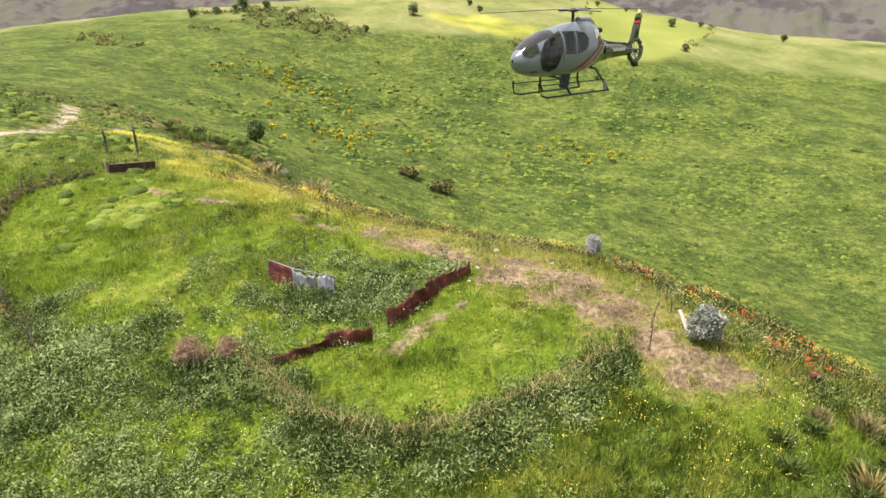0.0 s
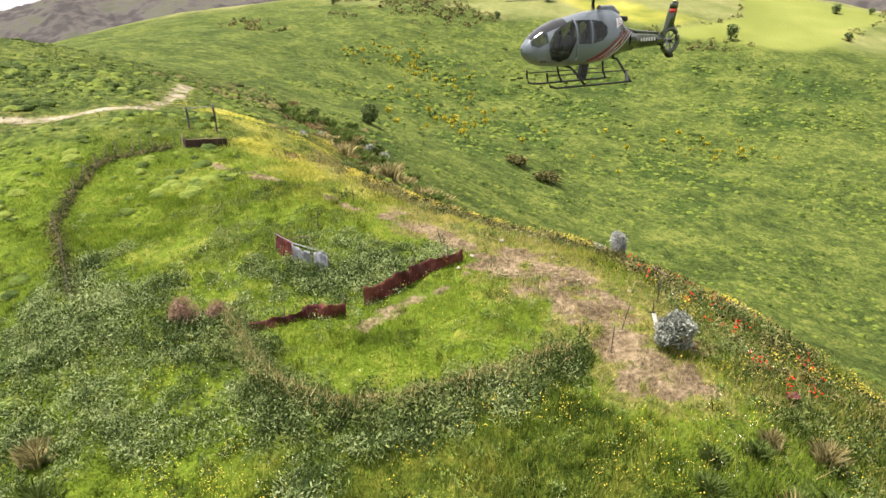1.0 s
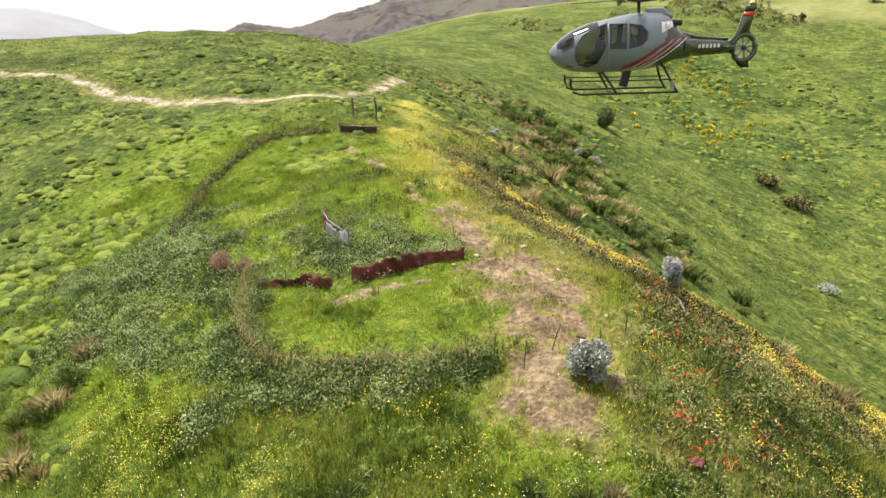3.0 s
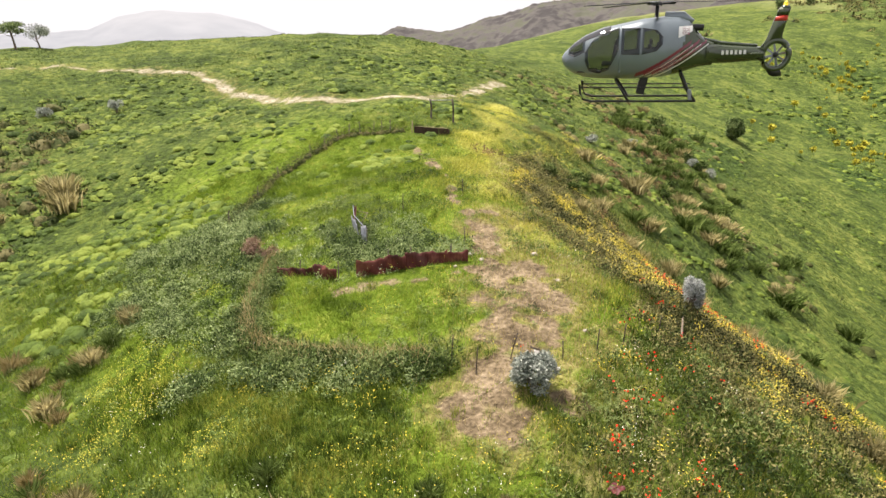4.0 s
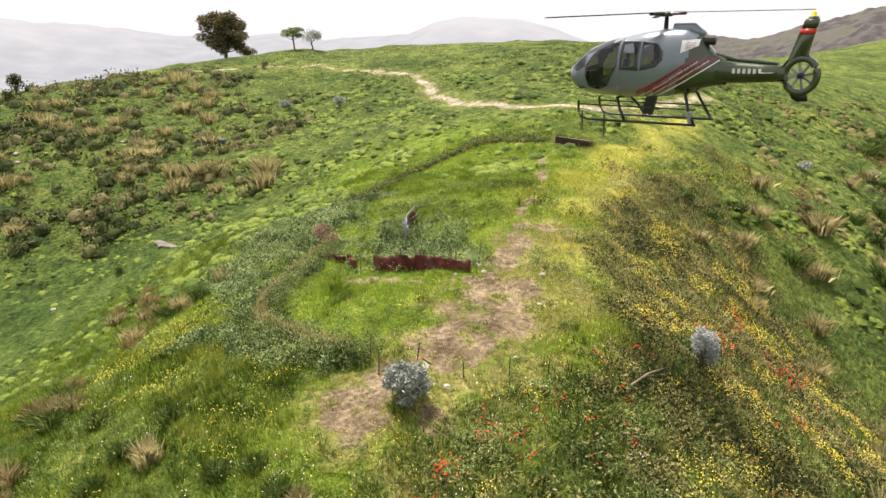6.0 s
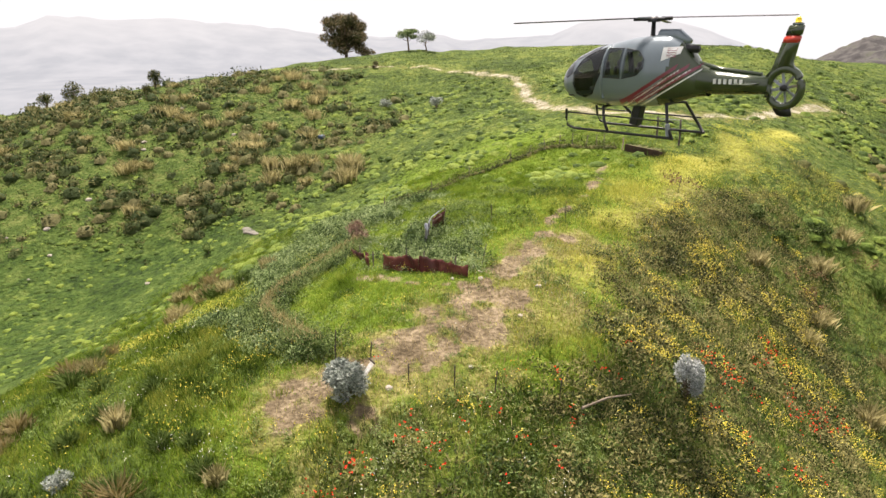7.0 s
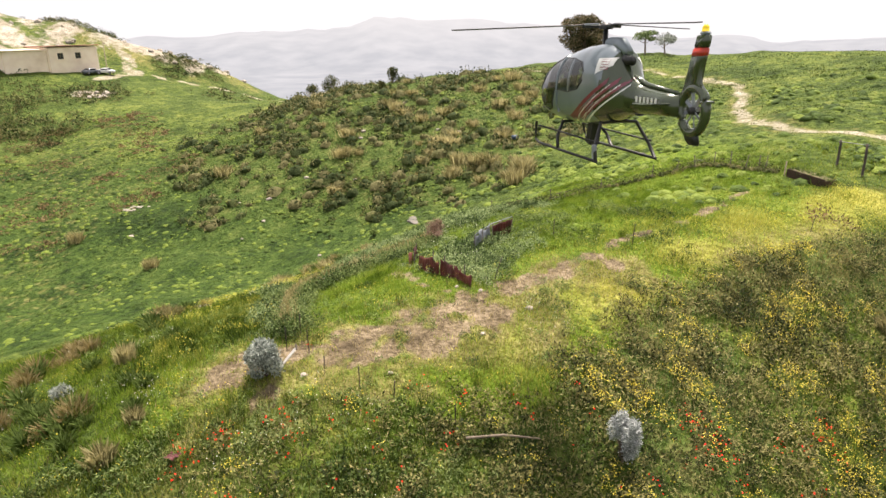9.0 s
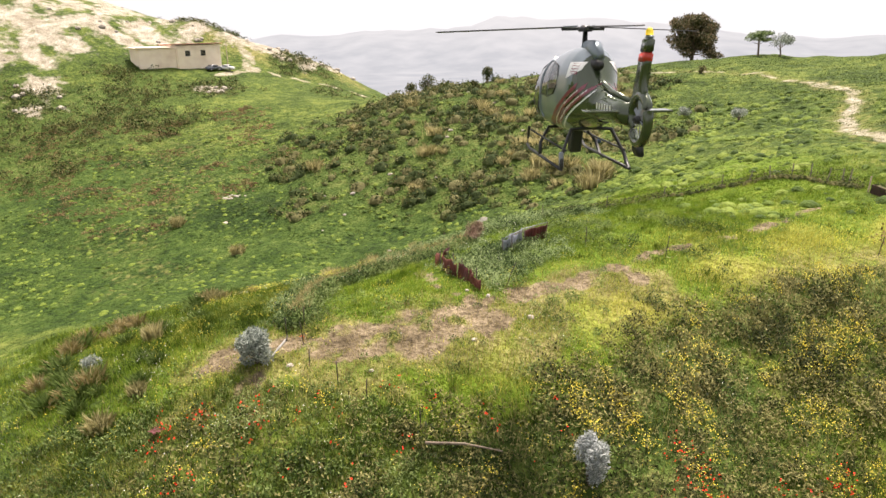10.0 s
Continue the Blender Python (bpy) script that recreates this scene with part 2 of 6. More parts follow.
def part(name, bm, material, parent=None, label="", smooth=False):
    """Links a bmesh as one mesh object."""
    me = bpy.data.meshes.new(name)
    bmesh.ops.recalc_face_normals(bm, faces=bm.faces[:])
    bm.to_mesh(me)
    bm.free()
    if smooth:
        for p in me.polygons:
            p.use_smooth = True
    me.materials.append(material)
    ob = new(name, me)
    ob.parent = parent
    if label:
        tagged(ob, label)
    return ob


def thing(name, label, category, m=None, group="", kind=""):
    ob = tagged(new(name), label, category, group, kind)
    if m is not None:
        ob.matrix_basis = m
    return ob


def box(sx, sy, sz, m=None, bevel=0.01):
    bm = bmesh.new()
    bmesh.ops.create_cube(bm, size=1)
    bmesh.ops.scale(bm, vec=(sx, sy, sz), verts=bm.verts)
    if bevel:
        bmesh.ops.bevel(bm, geom=bm.edges[:], offset=bevel, segments=1, affect="EDGES")
    if m is not None:
        bm.transform(m)
    return bm


def tube(points, radii, sides=8):
    """A swept round bar as arrays of vertices and quads, with closed ends."""
    points = [Vector(p) for p in points]
    verts, faces = [], []
    for i, p in enumerate(points):
        d = (points[min(i + 1, len(points) - 1)] - points[max(i - 1, 0)]).normalized()
        a = d.cross(Vector((0, 0, 1)) if abs(d.z) < 0.9 else Vector((1, 0, 0))).normalized()
        b = d.cross(a)
        r = radii[i] if hasattr(radii, "__len__") else radii
        for s in range(sides):
            w = 2 * math.pi * s / sides
            verts.append(p + r * (math.cos(w) * a + math.sin(w) * b))
    for i in range(len(points) - 1):
        for s in range(sides):
            t = (s + 1) % sides
            faces.append((i * sides + s, i * sides + t, (i + 1) * sides + t, (i + 1) * sides + s))
    for e in (0, len(points) - 1):
        for s in range(1, sides // 2):
            ring = [e * sides + q % sides for q in (s - 1, s, sides - 1 - s, sides - s)]
            faces.append(tuple(ring))
    return [tuple(v) for v in verts], faces


def joined(pieces):
    verts, faces, n = [], [], 0
    for v, f in pieces:
        v, f = np.asarray(v, float), np.asarray(f, int)
        verts.append(v)
        faces.append(f + n)
        n += len(v)
    return np.concatenate(verts), np.concatenate(faces)


def units(n, up=0.0):
    d = RNG.normal(size=(n, 3))
    d[:, 2] += up
    return d / np.linalg.norm(d, axis=1, keepdims=True)


def leaves(at, size, slim=0.5, up=0.6):
    """Folded four-cornered leaves at the points given, turned at random."""
    n = len(at)
    size = np.broadcast_to(np.asarray(size, float), (n,))[:, None] * RNG.uniform(0.7, 1.3, (n, 1))
    a = units(n, 0.2)
    b = np.cross(a, units(n, up * 2))
    b /= np.linalg.norm(b, axis=1, keepdims=True) + 1e-9
    c = np.cross(a, b)
    v = np.stack([at, at + a * size * 0.5 + b * size * slim * 0.5 + c * size * 0.08, at + a * size, at + a * size * 0.5 - b * size * slim * 0.5 + c * size * 0.08], 1)
    return v.reshape(-1, 3), np.arange(4 * n).reshape(n, 4)


def blades(x, y, high, wide, lean=0.35, lift=0.0):
    """Single bent grass blades on the land."""
    n = len(x)
    w = RNG.uniform(0, 2 * math.pi, n)
    g = RNG.uniform(0, 2 * math.pi, n)
    z = land(x, y) + lift
    root = np.stack([x, y, z - 0.03], 1)
    side = np.stack([np.cos(w), np.sin(w), 0 * w], 1) * np.broadcast_to(wide, (n,))[:, None] * 0.5
    k = np.abs(RNG.normal(0, lean, n)) * high
    tip = root + np.stack([np.cos(g) * k, np.sin(g) * k, high], 1)
    v = np.stack([root - side, root + side, tip], 1)
    return v.reshape(-1, 3), np.arange(3 * n).reshape(n, 3)


def strewn(n, box_, density):
    """Random places in a box (x0, y0, x1, y1), kept by a density from 0 to 1."""
    x, y = RNG.uniform(box_[0], box_[2], n), RNG.uniform(box_[1], box_[3], n)
    keep = RNG.uniform(0, 1, n) < density(x, y)
    return x[keep], y[keep]


def domes(name, label, x, y, size, flat, material, category="weeds", z=None):
    """Low rounded cushions with an uneven skin, many in one mesh."""
    n, m = len(x), 7
    w = 2 * math.pi * np.arange(m) / m + RNG.uniform(0, 6.283, (n, 1))
    rings = []
    for r, up in ((0.5, 0.92), (0.9, 0.45), (1.12, -0.35)):
        k = r * RNG.uniform(0.72, 1.28, (n, m)) * size[:, None]
        rings.append(np.stack([k * np.cos(w), k * np.sin(w) * 0.85, (up + RNG.uniform(-0.16, 0.16, (n, m))) * (size * flat)[:, None]], -1))
    apex = np.stack([0.2 * size * RNG.normal(size=n), 0.2 * size * RNG.normal(size=n), size * flat * RNG.uniform(0.95, 1.15, n)], -1)[:, None, :]
    v = np.concatenate([apex, *rings], 1) + np.stack([x, y, land(x, y) if z is None else z], 1)[:, None, :]
    j, t = np.arange(m), (np.arange(m) + 1) % m
    f = [np.stack([0 * j, 1 + j, 1 + t], 1)]
    for a in (1, 1 + m):
        f += [np.stack([a + j, a + m + j, a + m + t], 1), np.stack([a + j, a + m + t, a + t], 1)]
    f = np.concatenate(f)[None] + (np.arange(n) * (1 + 3 * m))[:, None, None]
    return tagged(build(name, v.reshape(-1, 3), f.reshape(-1, 3), material, smooth=True), label, category, kind="stuff")


# ---- materials ----
def surface(name, stops, scale=1.0, rough=0.7, metal=0.0, bump=0.3, grain=20.0, wide=0.25, island=0.0, gloss=0.4, coat=0.0, thin=0.0, vary=1.0):
    """Colour from two scales of noise over a ramp, with fine relief. island: share of colour that varies leaf by leaf."""
    m = bpy.data.materials.new(name)
    m.use_nodes = True
    n, l = m.node_tree.nodes, m.node_tree.links
    b = n["Principled BSDF"]
    b.inputs["Roughness"].default_value, b.inputs["Metallic"].default_value = rough, metal
    b.inputs["Specular IOR Level"].default_value, b.inputs["Coat Weight"].default_value = (0.1 if island else gloss), coat
    geo = n.new("ShaderNodeNewGeometry")
    fine, broad = n.new("ShaderNodeTexNoise"), n.new("ShaderNodeTexNoise")
    fine.inputs["Scale"].default_value, fine.inputs["Detail"].default_value = scale, 6
    broad.inputs["Scale"].default_value, broad.inputs["Detail"].default_value = scale * wide, 2
    mix = n.new("ShaderNodeMath")
    mix.operation = "MULTIPLY_ADD"
    mix.inputs[1].default_value = 0.5
    half = n.new("ShaderNodeMath")
    half.operation = "MULTIPLY"
    half.inputs[1].default_value = 0.5
    ramp = n.new("ShaderNodeValToRGB")
    while len(ramp.color_ramp.elements) < len(stops):
        ramp.color_ramp.elements.new(0.5)
    for e, (pos, col) in zip(ramp.color_ramp.elements, stops):
        e.position, e.color = pos, (*col, 1)
    for tex in (fine, broad):
        l.new(geo.outputs["Position"], tex.inputs["Vector"])
    l.new(broad.outputs["Fac"], half.inputs[0])
    l.new(fine.outputs["Fac"], mix.inputs[0])
    l.new(half.outputs[0], mix.inputs[2])
    last = mix
    if island:
        spread = n.new("ShaderNodeMath")
        spread.operation = "MULTIPLY_ADD"
        spread.inputs[1].default_value = island
        shift = n.new("ShaderNodeMath")
        shift.operation = "SUBTRACT"
        shift.inputs[1].default_value = island / 2
        l.new(geo.outputs["Random Per Island"], spread.inputs[0])
        l.new(mix.outputs[0], shift.inputs[0])
        l.new(shift.outputs[0], spread.inputs[2])
        last = spread
    if vary != 1:
        k = n.new("ShaderNodeMath")
        k.operation = "MULTIPLY_ADD"
        k.inputs[1].default_value, k.inputs[2].default_value = vary, 0.5 - 0.5 * vary
        l.new(last.outputs[0], k.inputs[0])
        last = k
    l.new(last.outputs[0], ramp.inputs[0])
    l.new(ramp.outputs[0], b.inputs["Base Color"])
    if thin:
        t, x = n.new("ShaderNodeBsdfTranslucent"), n.new("ShaderNodeMixShader")
        x.inputs[0].default_value = thin
        l.new(ramp.outputs[0], t.inputs["Color"])
        l.new(b.outputs[0], x.inputs[1])
        l.new(t.outputs[0], x.inputs[2])
        l.new(x.outputs[0], n["Material Output"].inputs["Surface"])
    if bump:
        small, bp = n.new("ShaderNodeTexNoise"), n.new("ShaderNodeBump")
        small.inputs["Scale"].default_value, small.inputs["Detail"].default_value = grain, 5
        bp.inputs["Strength"].default_value, bp.inputs["Distance"].default_value = bump, 1.0 / grain
        l.new(geo.outputs["Position"], small.inputs["Vector"])
        l.new(small.outputs["Fac"], bp.inputs["Height"])
        l.new(bp.outputs[0], b.inputs["Normal"])
    return m


def two(a, b):
    return [(0.3, a), (0.7, b)]


GREEN_DARK, GREEN_MID, GREEN_LUSH, GREEN_YELLOW = (0.075, 0.125, 0.014), (0.15, 0.235, 0.022), (0.185, 0.282, 0.03), (0.32, 0.37, 0.065)
VALLEY = [(0.32, (0.026, 0.044, 0.01)), (0.45, (0.053, 0.083, 0.017)), (0.57, (0.09, 0.125, 0.025)), (0.72, (0.165, 0.185, 0.046))]
LUSH = [(0.32, (0.017, 0.033, 0.008)), (0.45, (0.032, 0.06, 0.012)), (0.57, (0.051, 0.086, 0.017)), (0.72, (0.09, 0.124, 0.03))]
GRASS = [(0.3, GREEN_DARK), (0.43, GREEN_MID), (0.55, GREEN_LUSH), (0.7, GREEN_YELLOW)]
RANK = [(0.32, (0.03, 0.056, 0.008)), (0.45, (0.078, 0.128, 0.015)), (0.57, (0.145, 0.205, 0.026)), (0.72, (0.29, 0.305, 0.06))]
GOLDEN = [(0.3, (0.24, 0.26, 0.045)), (0.5, (0.42, 0.42, 0.075)), (0.7, (0.58, 0.54, 0.13))]
m_grass = surface("grass", GRASS, 1.3, 0.55, bump=0, island=0.22, wide=0.3, gloss=0.3, thin=0.3, vary=1.5)
m_rank = surface("rank_grass", RANK, 1.3, 0.55, bump=0, island=0.25, wide=0.3, gloss=0.3, thin=0.25, vary=1.8)
m_golden = surface("yellowing_grass", GOLDEN, 1.0, 0.6, bump=0, island=0.3, wide=0.3, gloss=0.3, thin=0.3, vary=1.5)
m_lush = surface("lush_grass", LUSH, 0.7, 0.55, bump=0, island=0.2, wide=0.3, gloss=0.3, thin=0.25, vary=1.6)
m_cushion = surface("weed_cushion", [(0.3, (0.03, 0.054, 0.009)), (0.5, (0.068, 0.108, 0.017)), (0.7, (0.135, 0.18, 0.03))], 0.9, 0.7, bump=0.9, grain=5, island=0.3, vary=1.6)
m_olive_cushion = surface("olive_cushion", [(0.3, (0.035, 0.045, 0.012)), (0.5, (0.075, 0.08, 0.026)), (0.7, (0.14, 0.125, 0.05))], 0.9, 0.8, bump=0.9, grain=5, island=0.4, vary=1.6)
m_hill = surface("hill_grass", VALLEY, 0.7, 0.55, bump=0, island=0.18, wide=0.3, gloss=0.3, thin=0.2, vary=1.6)
m_straw = surface("straw", two((0.24, 0.19, 0.07), (0.46, 0.38, 0.2)), 0.8, 0.7, bump=0, island=0.5, thin=0.2)
m_tussock = surface("tussock", [(0.3, (0.19, 0.175, 0.07)), (0.5, (0.36, 0.32, 0.15)), (0.7, (0.6, 0.53, 0.28))], 0.6, 0.7, bump=0, island=0.5, thin=0.45)
m_weed = surface("weed_leaf", [(0.32, (0.022, 0.042, 0.009)), (0.5, (0.07, 0.112, 0.024)), (0.68, (0.2, 0.25, 0.09))], 0.5, 0.6, bump=0, island=0.25, thin=0.25, vary=1.9)
m_reed = surface("tussock_green", two((0.06, 0.1, 0.02), (0.2, 0.27, 0.08)), 2.0, 0.6, bump=0, island=0.5, thin=0.2, vary=1.5)
m_bramble = surface("bramble_leaf", [(0.3, (0.026, 0.05, 0.012)), (0.5, (0.097, 0.15, 0.044)), (0.7, (0.27, 0.34, 0.15))], 1.1, 0.5, bump=0, island=0.35, thin=0.25, vary=1.9)
m_scrub = surface("scrub_leaf", [(0.32, (0.022, 0.03, 0.009)), (0.5, (0.112, 0.109, 0.036)), (0.68, (0.235, 0.216, 0.085))], 1.0, 0.6, bump=0, island=0.4, thin=0.2, vary=1.9)
m_russet = surface("russet_leaf", [(0.32, (0.07, 0.05, 0.024)), (0.5, (0.16, 0.1, 0.05)), (0.68, (0.28, 0.18, 0.1))], 0.8, 0.7, bump=0, island=0.4, thin=0.2)
m_stalk = surface("olive_stalks", [(0.32, (0.05, 0.07, 0.02)), (0.5, (0.16, 0.18, 0.05)), (0.68, (0.34, 0.31, 0.12))], 0.7, 0.7, bump=0, island=0.3, thin=0.2, vary=1.8)
m_heath = surface("heath_leaf", [(0.36, (0.022, 0.036, 0.01)), (0.5, (0.06, 0.082, 0.023)), (0.66, (0.15, 0.14, 0.055))], 0.35, 0.7, bump=0, island=0.5, thin=0.2, vary=1.5)
m_heath_core = surface("heath_bush", [(0.3, (0.028, 0.042, 0.012)), (0.5, (0.06, 0.075, 0.022)), (0.7, (0.115, 0.108, 0.046))], 0.5, 0.8, bump=1.0, grain=6, island=0.5, vary=1.5)
m_silver = surface("silver_leaf", two((0.125, 0.15, 0.126), (0.41, 0.44, 0.39)), 2.0, 0.7, bump=0, island=0.6, thin=0.2)
m_pale = surface("pale_leaf", two((0.22, 0.24, 0.23), (0.55, 0.57, 0.55)), 2.0, 0.7, bump=0, island=0.6, thin=0.25)
m_pine = surface("pine_needles", [(0.36, (0.045, 0.05, 0.022)), (0.5, (0.11, 0.105, 0.045)), (0.62, (0.22, 0.16, 0.095))], 0.5, 0.6, bump=0, island=0.5, thin=0.2)
m_dead = surface("dead_twigs", two((0.14, 0.09, 0.06), (0.3, 0.2, 0.15)), 2, 0.8, bump=0, island=0.5)
m_yellow = surface("yellow_petals", two((0.5, 0.4, 0.035), (0.68, 0.58, 0.1)), 2, 0.6, bump=0, island=0.6, thin=0.2)
m_fennel = surface("fennel_flowers", two((0.32, 0.31, 0.035), (0.5, 0.45, 0.06)), 1, 0.6, bump=0, island=0.6, thin=0.2)
m_mustard = surface("mustard_petals", two((0.44, 0.43, 0.05), (0.62, 0.58, 0.1)), 1, 0.6, bump=0, island=0.6, thin=0.2)
m_poppy = surface("poppy_petals", two((0.55, 0.015, 0.008), (0.78, 0.05, 0.02)), 3, 0.5, bump=0, island=0.5, thin=0.2)
m_white = surface("white_petals", two((0.7, 0.7, 0.6), (0.85, 0.85, 0.78)), 3, 0.6, bump=0, island=0.5, thin=0.2)
m_bark = surface("bark", two((0.08, 0.06, 0.045), (0.2, 0.15, 0.11)), 6, 0.9, bump=0.6, grain=30)
m_wood = surface("weathered_wood", two((0.09, 0.07, 0.05), (0.24, 0.19, 0.14)), 8, 0.85, bump=0.5, grain=40)
m_rust = surface("red_rusty_sheet", [(0.32, (0.035, 0.012, 0.01)), (0.5, (0.095, 0.017, 0.014)), (0.68, (0.2, 0.075, 0.05))], 2.2, 0.7, metal=0.1, bump=0.3, grain=25)
m_zinc = surface("zinc_sheet", [(0.3, (0.15, 0.165, 0.19)), (0.55, (0.25, 0.27, 0.31)), (0.7, (0.28, 0.19, 0.14))], 2.0, 0.55, metal=0.2, bump=0.2)
m_steel = surface("dark_steel", two((0.03, 0.028, 0.026), (0.09, 0.07, 0.055)), 9, 0.6, metal=0.6, bump=0.2)
m_greystone = surface("grey_stone", two((0.09, 0.085, 0.07), (0.22, 0.2, 0.17)), 1.5, 0.9, bump=0.6, grain=12)
m_stone = surface("pale_stone", two((0.2, 0.18, 0.15), (0.42, 0.37, 0.31)), 1.5, 0.9, bump=0.6, grain=12)
m_plaster = surface("cream_plaster", [(0.3, (0.68, 0.54, 0.42)), (0.55, (0.84, 0.71, 0.57)), (0.72, (0.88, 0.78, 0.66))], 0.5, 0.9, bump=0.15)
m_rooftile = surface("terracotta", two((0.28, 0.13, 0.09), (0.42, 0.22, 0.15)), 2, 0.8, bump=0.4)
m_pane = surface("window_glass", two((0.02, 0.022, 0.025), (0.05, 0.05, 0.055)), 1, 0.1, bump=0)
m_woods = surface("bare_woodland", [(0.38, (0.058, 0.056, 0.056)), (0.5, (0.09, 0.086, 0.083)), (0.62, (0.085, 0.09, 0.07))], 0.05, 0.95, bump=0.5, grain=0.4, wide=0.2, gloss=0.0, vary=1.6)





def ground_material():
    m = bpy.data.materials.new("meadow")
    m.use_nodes = True
    n, l = m.node_tree.nodes, m.node_tree.links
    b = n["Principled BSDF"]
    b.inputs["Roughness"].default_value, b.inputs["Specular IOR Level"].default_value = 0.85, 0.08
    geo = n.new("ShaderNodeNewGeometry")

    def noise_(scale, detail=6.0):
        t = n.new("ShaderNodeTexNoise")
        t.inputs["Scale"].default_value, t.inputs["Detail"].default_value = scale, detail
        l.new(geo.outputs["Position"], t.inputs["Vector"])
        return t.outputs["Fac"]

    def ramp_(fac, stops):
        r = n.new("ShaderNodeValToRGB")
        while len(r.color_ramp.elements) < len(stops):
            r.color_ramp.elements.new(0.5)
        for e, (pos, col) in zip(r.color_ramp.elements, stops):
            e.position, e.color = pos, (*col, 1)
        l.new(fac, r.inputs[0])
        return r.outputs[0]

    def sums(*terms):
        out = None
        for fac, k in terms:
            a = n.new("ShaderNodeMath")
            a.operation = "MULTIPLY_ADD"
            l.new(fac, a.inputs[0])
            a.inputs[1].default_value = k
            if out is None:
                a.inputs[2].default_value = 0
            else:
                l.new(out, a.inputs[2])
            out = a.outputs[0]
        return out

    def zone(name, scale, ragged=0.9):
        a, r, k = n.new("ShaderNodeAttribute"), n.new("ShaderNodeMapRange"), n.new("ShaderNodeMath")
        a.attribute_name = name
        k.operation = "MULTIPLY_ADD"
        k.inputs[1].default_value = ragged
        l.new(noise_(scale, 8), k.inputs[0])
        l.new(a.outputs["Fac"], k.inputs[2])
        r.interpolation_type = "SMOOTHSTEP"
        r.inputs["From Min"].default_value, r.inputs["From Max"].default_value = 0.32 + 0.5 * ragged, 0.68 + 0.5 * ragged
        l.new(k.outputs[0], r.inputs["Value"])
        return r.outputs[0]

    def mixed(fac, c1, c2):
        x = n.new("ShaderNodeMixRGB")
        l.new(fac, x.inputs[0])
        l.new(c1, x.inputs[1])
        l.new(c2, x.inputs[2])
        return x.outputs[0]
    # grass colours times 0.6: shade between the blades put into the ground
    shaded_grass = [(p, (0.6 * c[0], 0.6 * c[1], 0.6 * c[2])) for p, c in GRASS]
    tone = sums((noise_(0.09, 3), 0.3), (noise_(0.45), 0.35), (noise_(1.8, 5), 0.35))
    sharper = n.new("ShaderNodeMath")
    sharper.operation = "MULTIPLY_ADD"
    sharper.inputs[1].default_value, sharper.inputs[2].default_value = 1.8, -0.4
    l.new(tone, sharper.inputs[0])
    tone = sharper.outputs[0]
    # rank ground darkened likewise, for the shade under its blades
    col = mixed(zone("rank", 0.5, 0.6), ramp_(tone, shaded_grass), ramp_(tone, [(p, (0.6 * c[0], 0.6 * c[1], 0.6 * c[2])) for p, c in RANK]))
    col = mixed(zone("valley", 0.1, 0.4), col, ramp_(tone, VALLEY))
    col = mixed(zone("lush", 0.12, 0.7), col, ramp_(tone, LUSH))
    weeds = n.new("ShaderNodeMapRange")
    weeds.inputs["From Min"].default_value, weeds.inputs["From Max"].default_value, weeds.inputs["To Max"].default_value = 0.52, 0.62, 0.4
    l.new(sums((noise_(0.6, 6), 0.65), (noise_(0.06, 2), 0.35)), weeds.inputs["Value"])
    col = mixed(weeds.outputs[0], col, ramp_(noise_(3.0), two((0.03, 0.05, 0.01), (0.07, 0.1, 0.02))))
    # far meadow green, paled in the ramp to imitate distance haze
    col = mixed(zone("meadow_far_hazed", 0.03, 0.8), col, ramp_(sums((noise_(0.03, 4), 0.6), (noise_(0.3, 4), 0.4)), [(0.36, (0.12, 0.15, 0.05)), (0.55, (0.18, 0.2, 0.072)), (0.66, (0.24, 0.235, 0.11))]))
    col = mixed(zone("bright", 0.05, 0.3), col, ramp_(noise_(0.02, 4), [(0.36, (0.165, 0.2, 0.045)), (0.55, (0.2, 0.235, 0.06)), (0.68, (0.25, 0.265, 0.08))]))
    col = mixed(zone("gold", 0.05, 0.5), col, ramp_(noise_(0.05, 4), [(0.36, (0.15, 0.18, 0.035)), (0.5, (0.25, 0.26, 0.05)), (0.66, (0.36, 0.34, 0.078))]))
    col = mixed(zone("dry", 1.2), col, ramp_(sums((noise_(0.5), 0.5), (noise_(3.0), 0.5)), [(0.34, (0.075, 0.08, 0.022)), (0.5, (0.17, 0.165, 0.05)), (0.66, (0.32, 0.28, 0.12))]))
    col = mixed(zone("heath", 0.6), col, ramp_(sums((noise_(0.5), 0.5), (noise_(2.5), 0.5)), [(0.36, (0.024, 0.042, 0.01)), (0.5, (0.06, 0.096, 0.018)), (0.64, (0.13, 0.145, 0.045))]))
    col = mixed(zone("soil", 2.0), col, ramp_(sums((noise_(0.7), 0.5), (noise_(5.0), 0.5)), [(0.36, (0.07, 0.053, 0.031)), (0.5, (0.155, 0.12, 0.074)), (0.64, (0.3, 0.24, 0.16))]))
    wheels, off, worn = n.new("ShaderNodeAttribute"), n.new("ShaderNodeMath"), n.new("ShaderNodeMapRange")
    wheels.attribute_name = "track_off"
    off.operation = "MULTIPLY_ADD"
    off.inputs[1].default_value = 2.4
    l.new(noise_(0.55, 5), off.inputs[0])
    l.new(wheels.outputs["Fac"], off.inputs[2])
    worn.interpolation_type = "SMOOTHSTEP"
    worn.inputs["From Min"].default_value, worn.inputs["From Max"].default_value = 2.2, 1.5
    l.new(off.outputs[0], worn.inputs["Value"])
    lane = ramp_(sums((noise_(0.5), 0.5), (noise_(2.5), 0.5)), [(0.36, (0.16, 0.155, 0.07)), (0.48, (0.26, 0.235, 0.16)), (0.62, (0.42, 0.385, 0.31))])
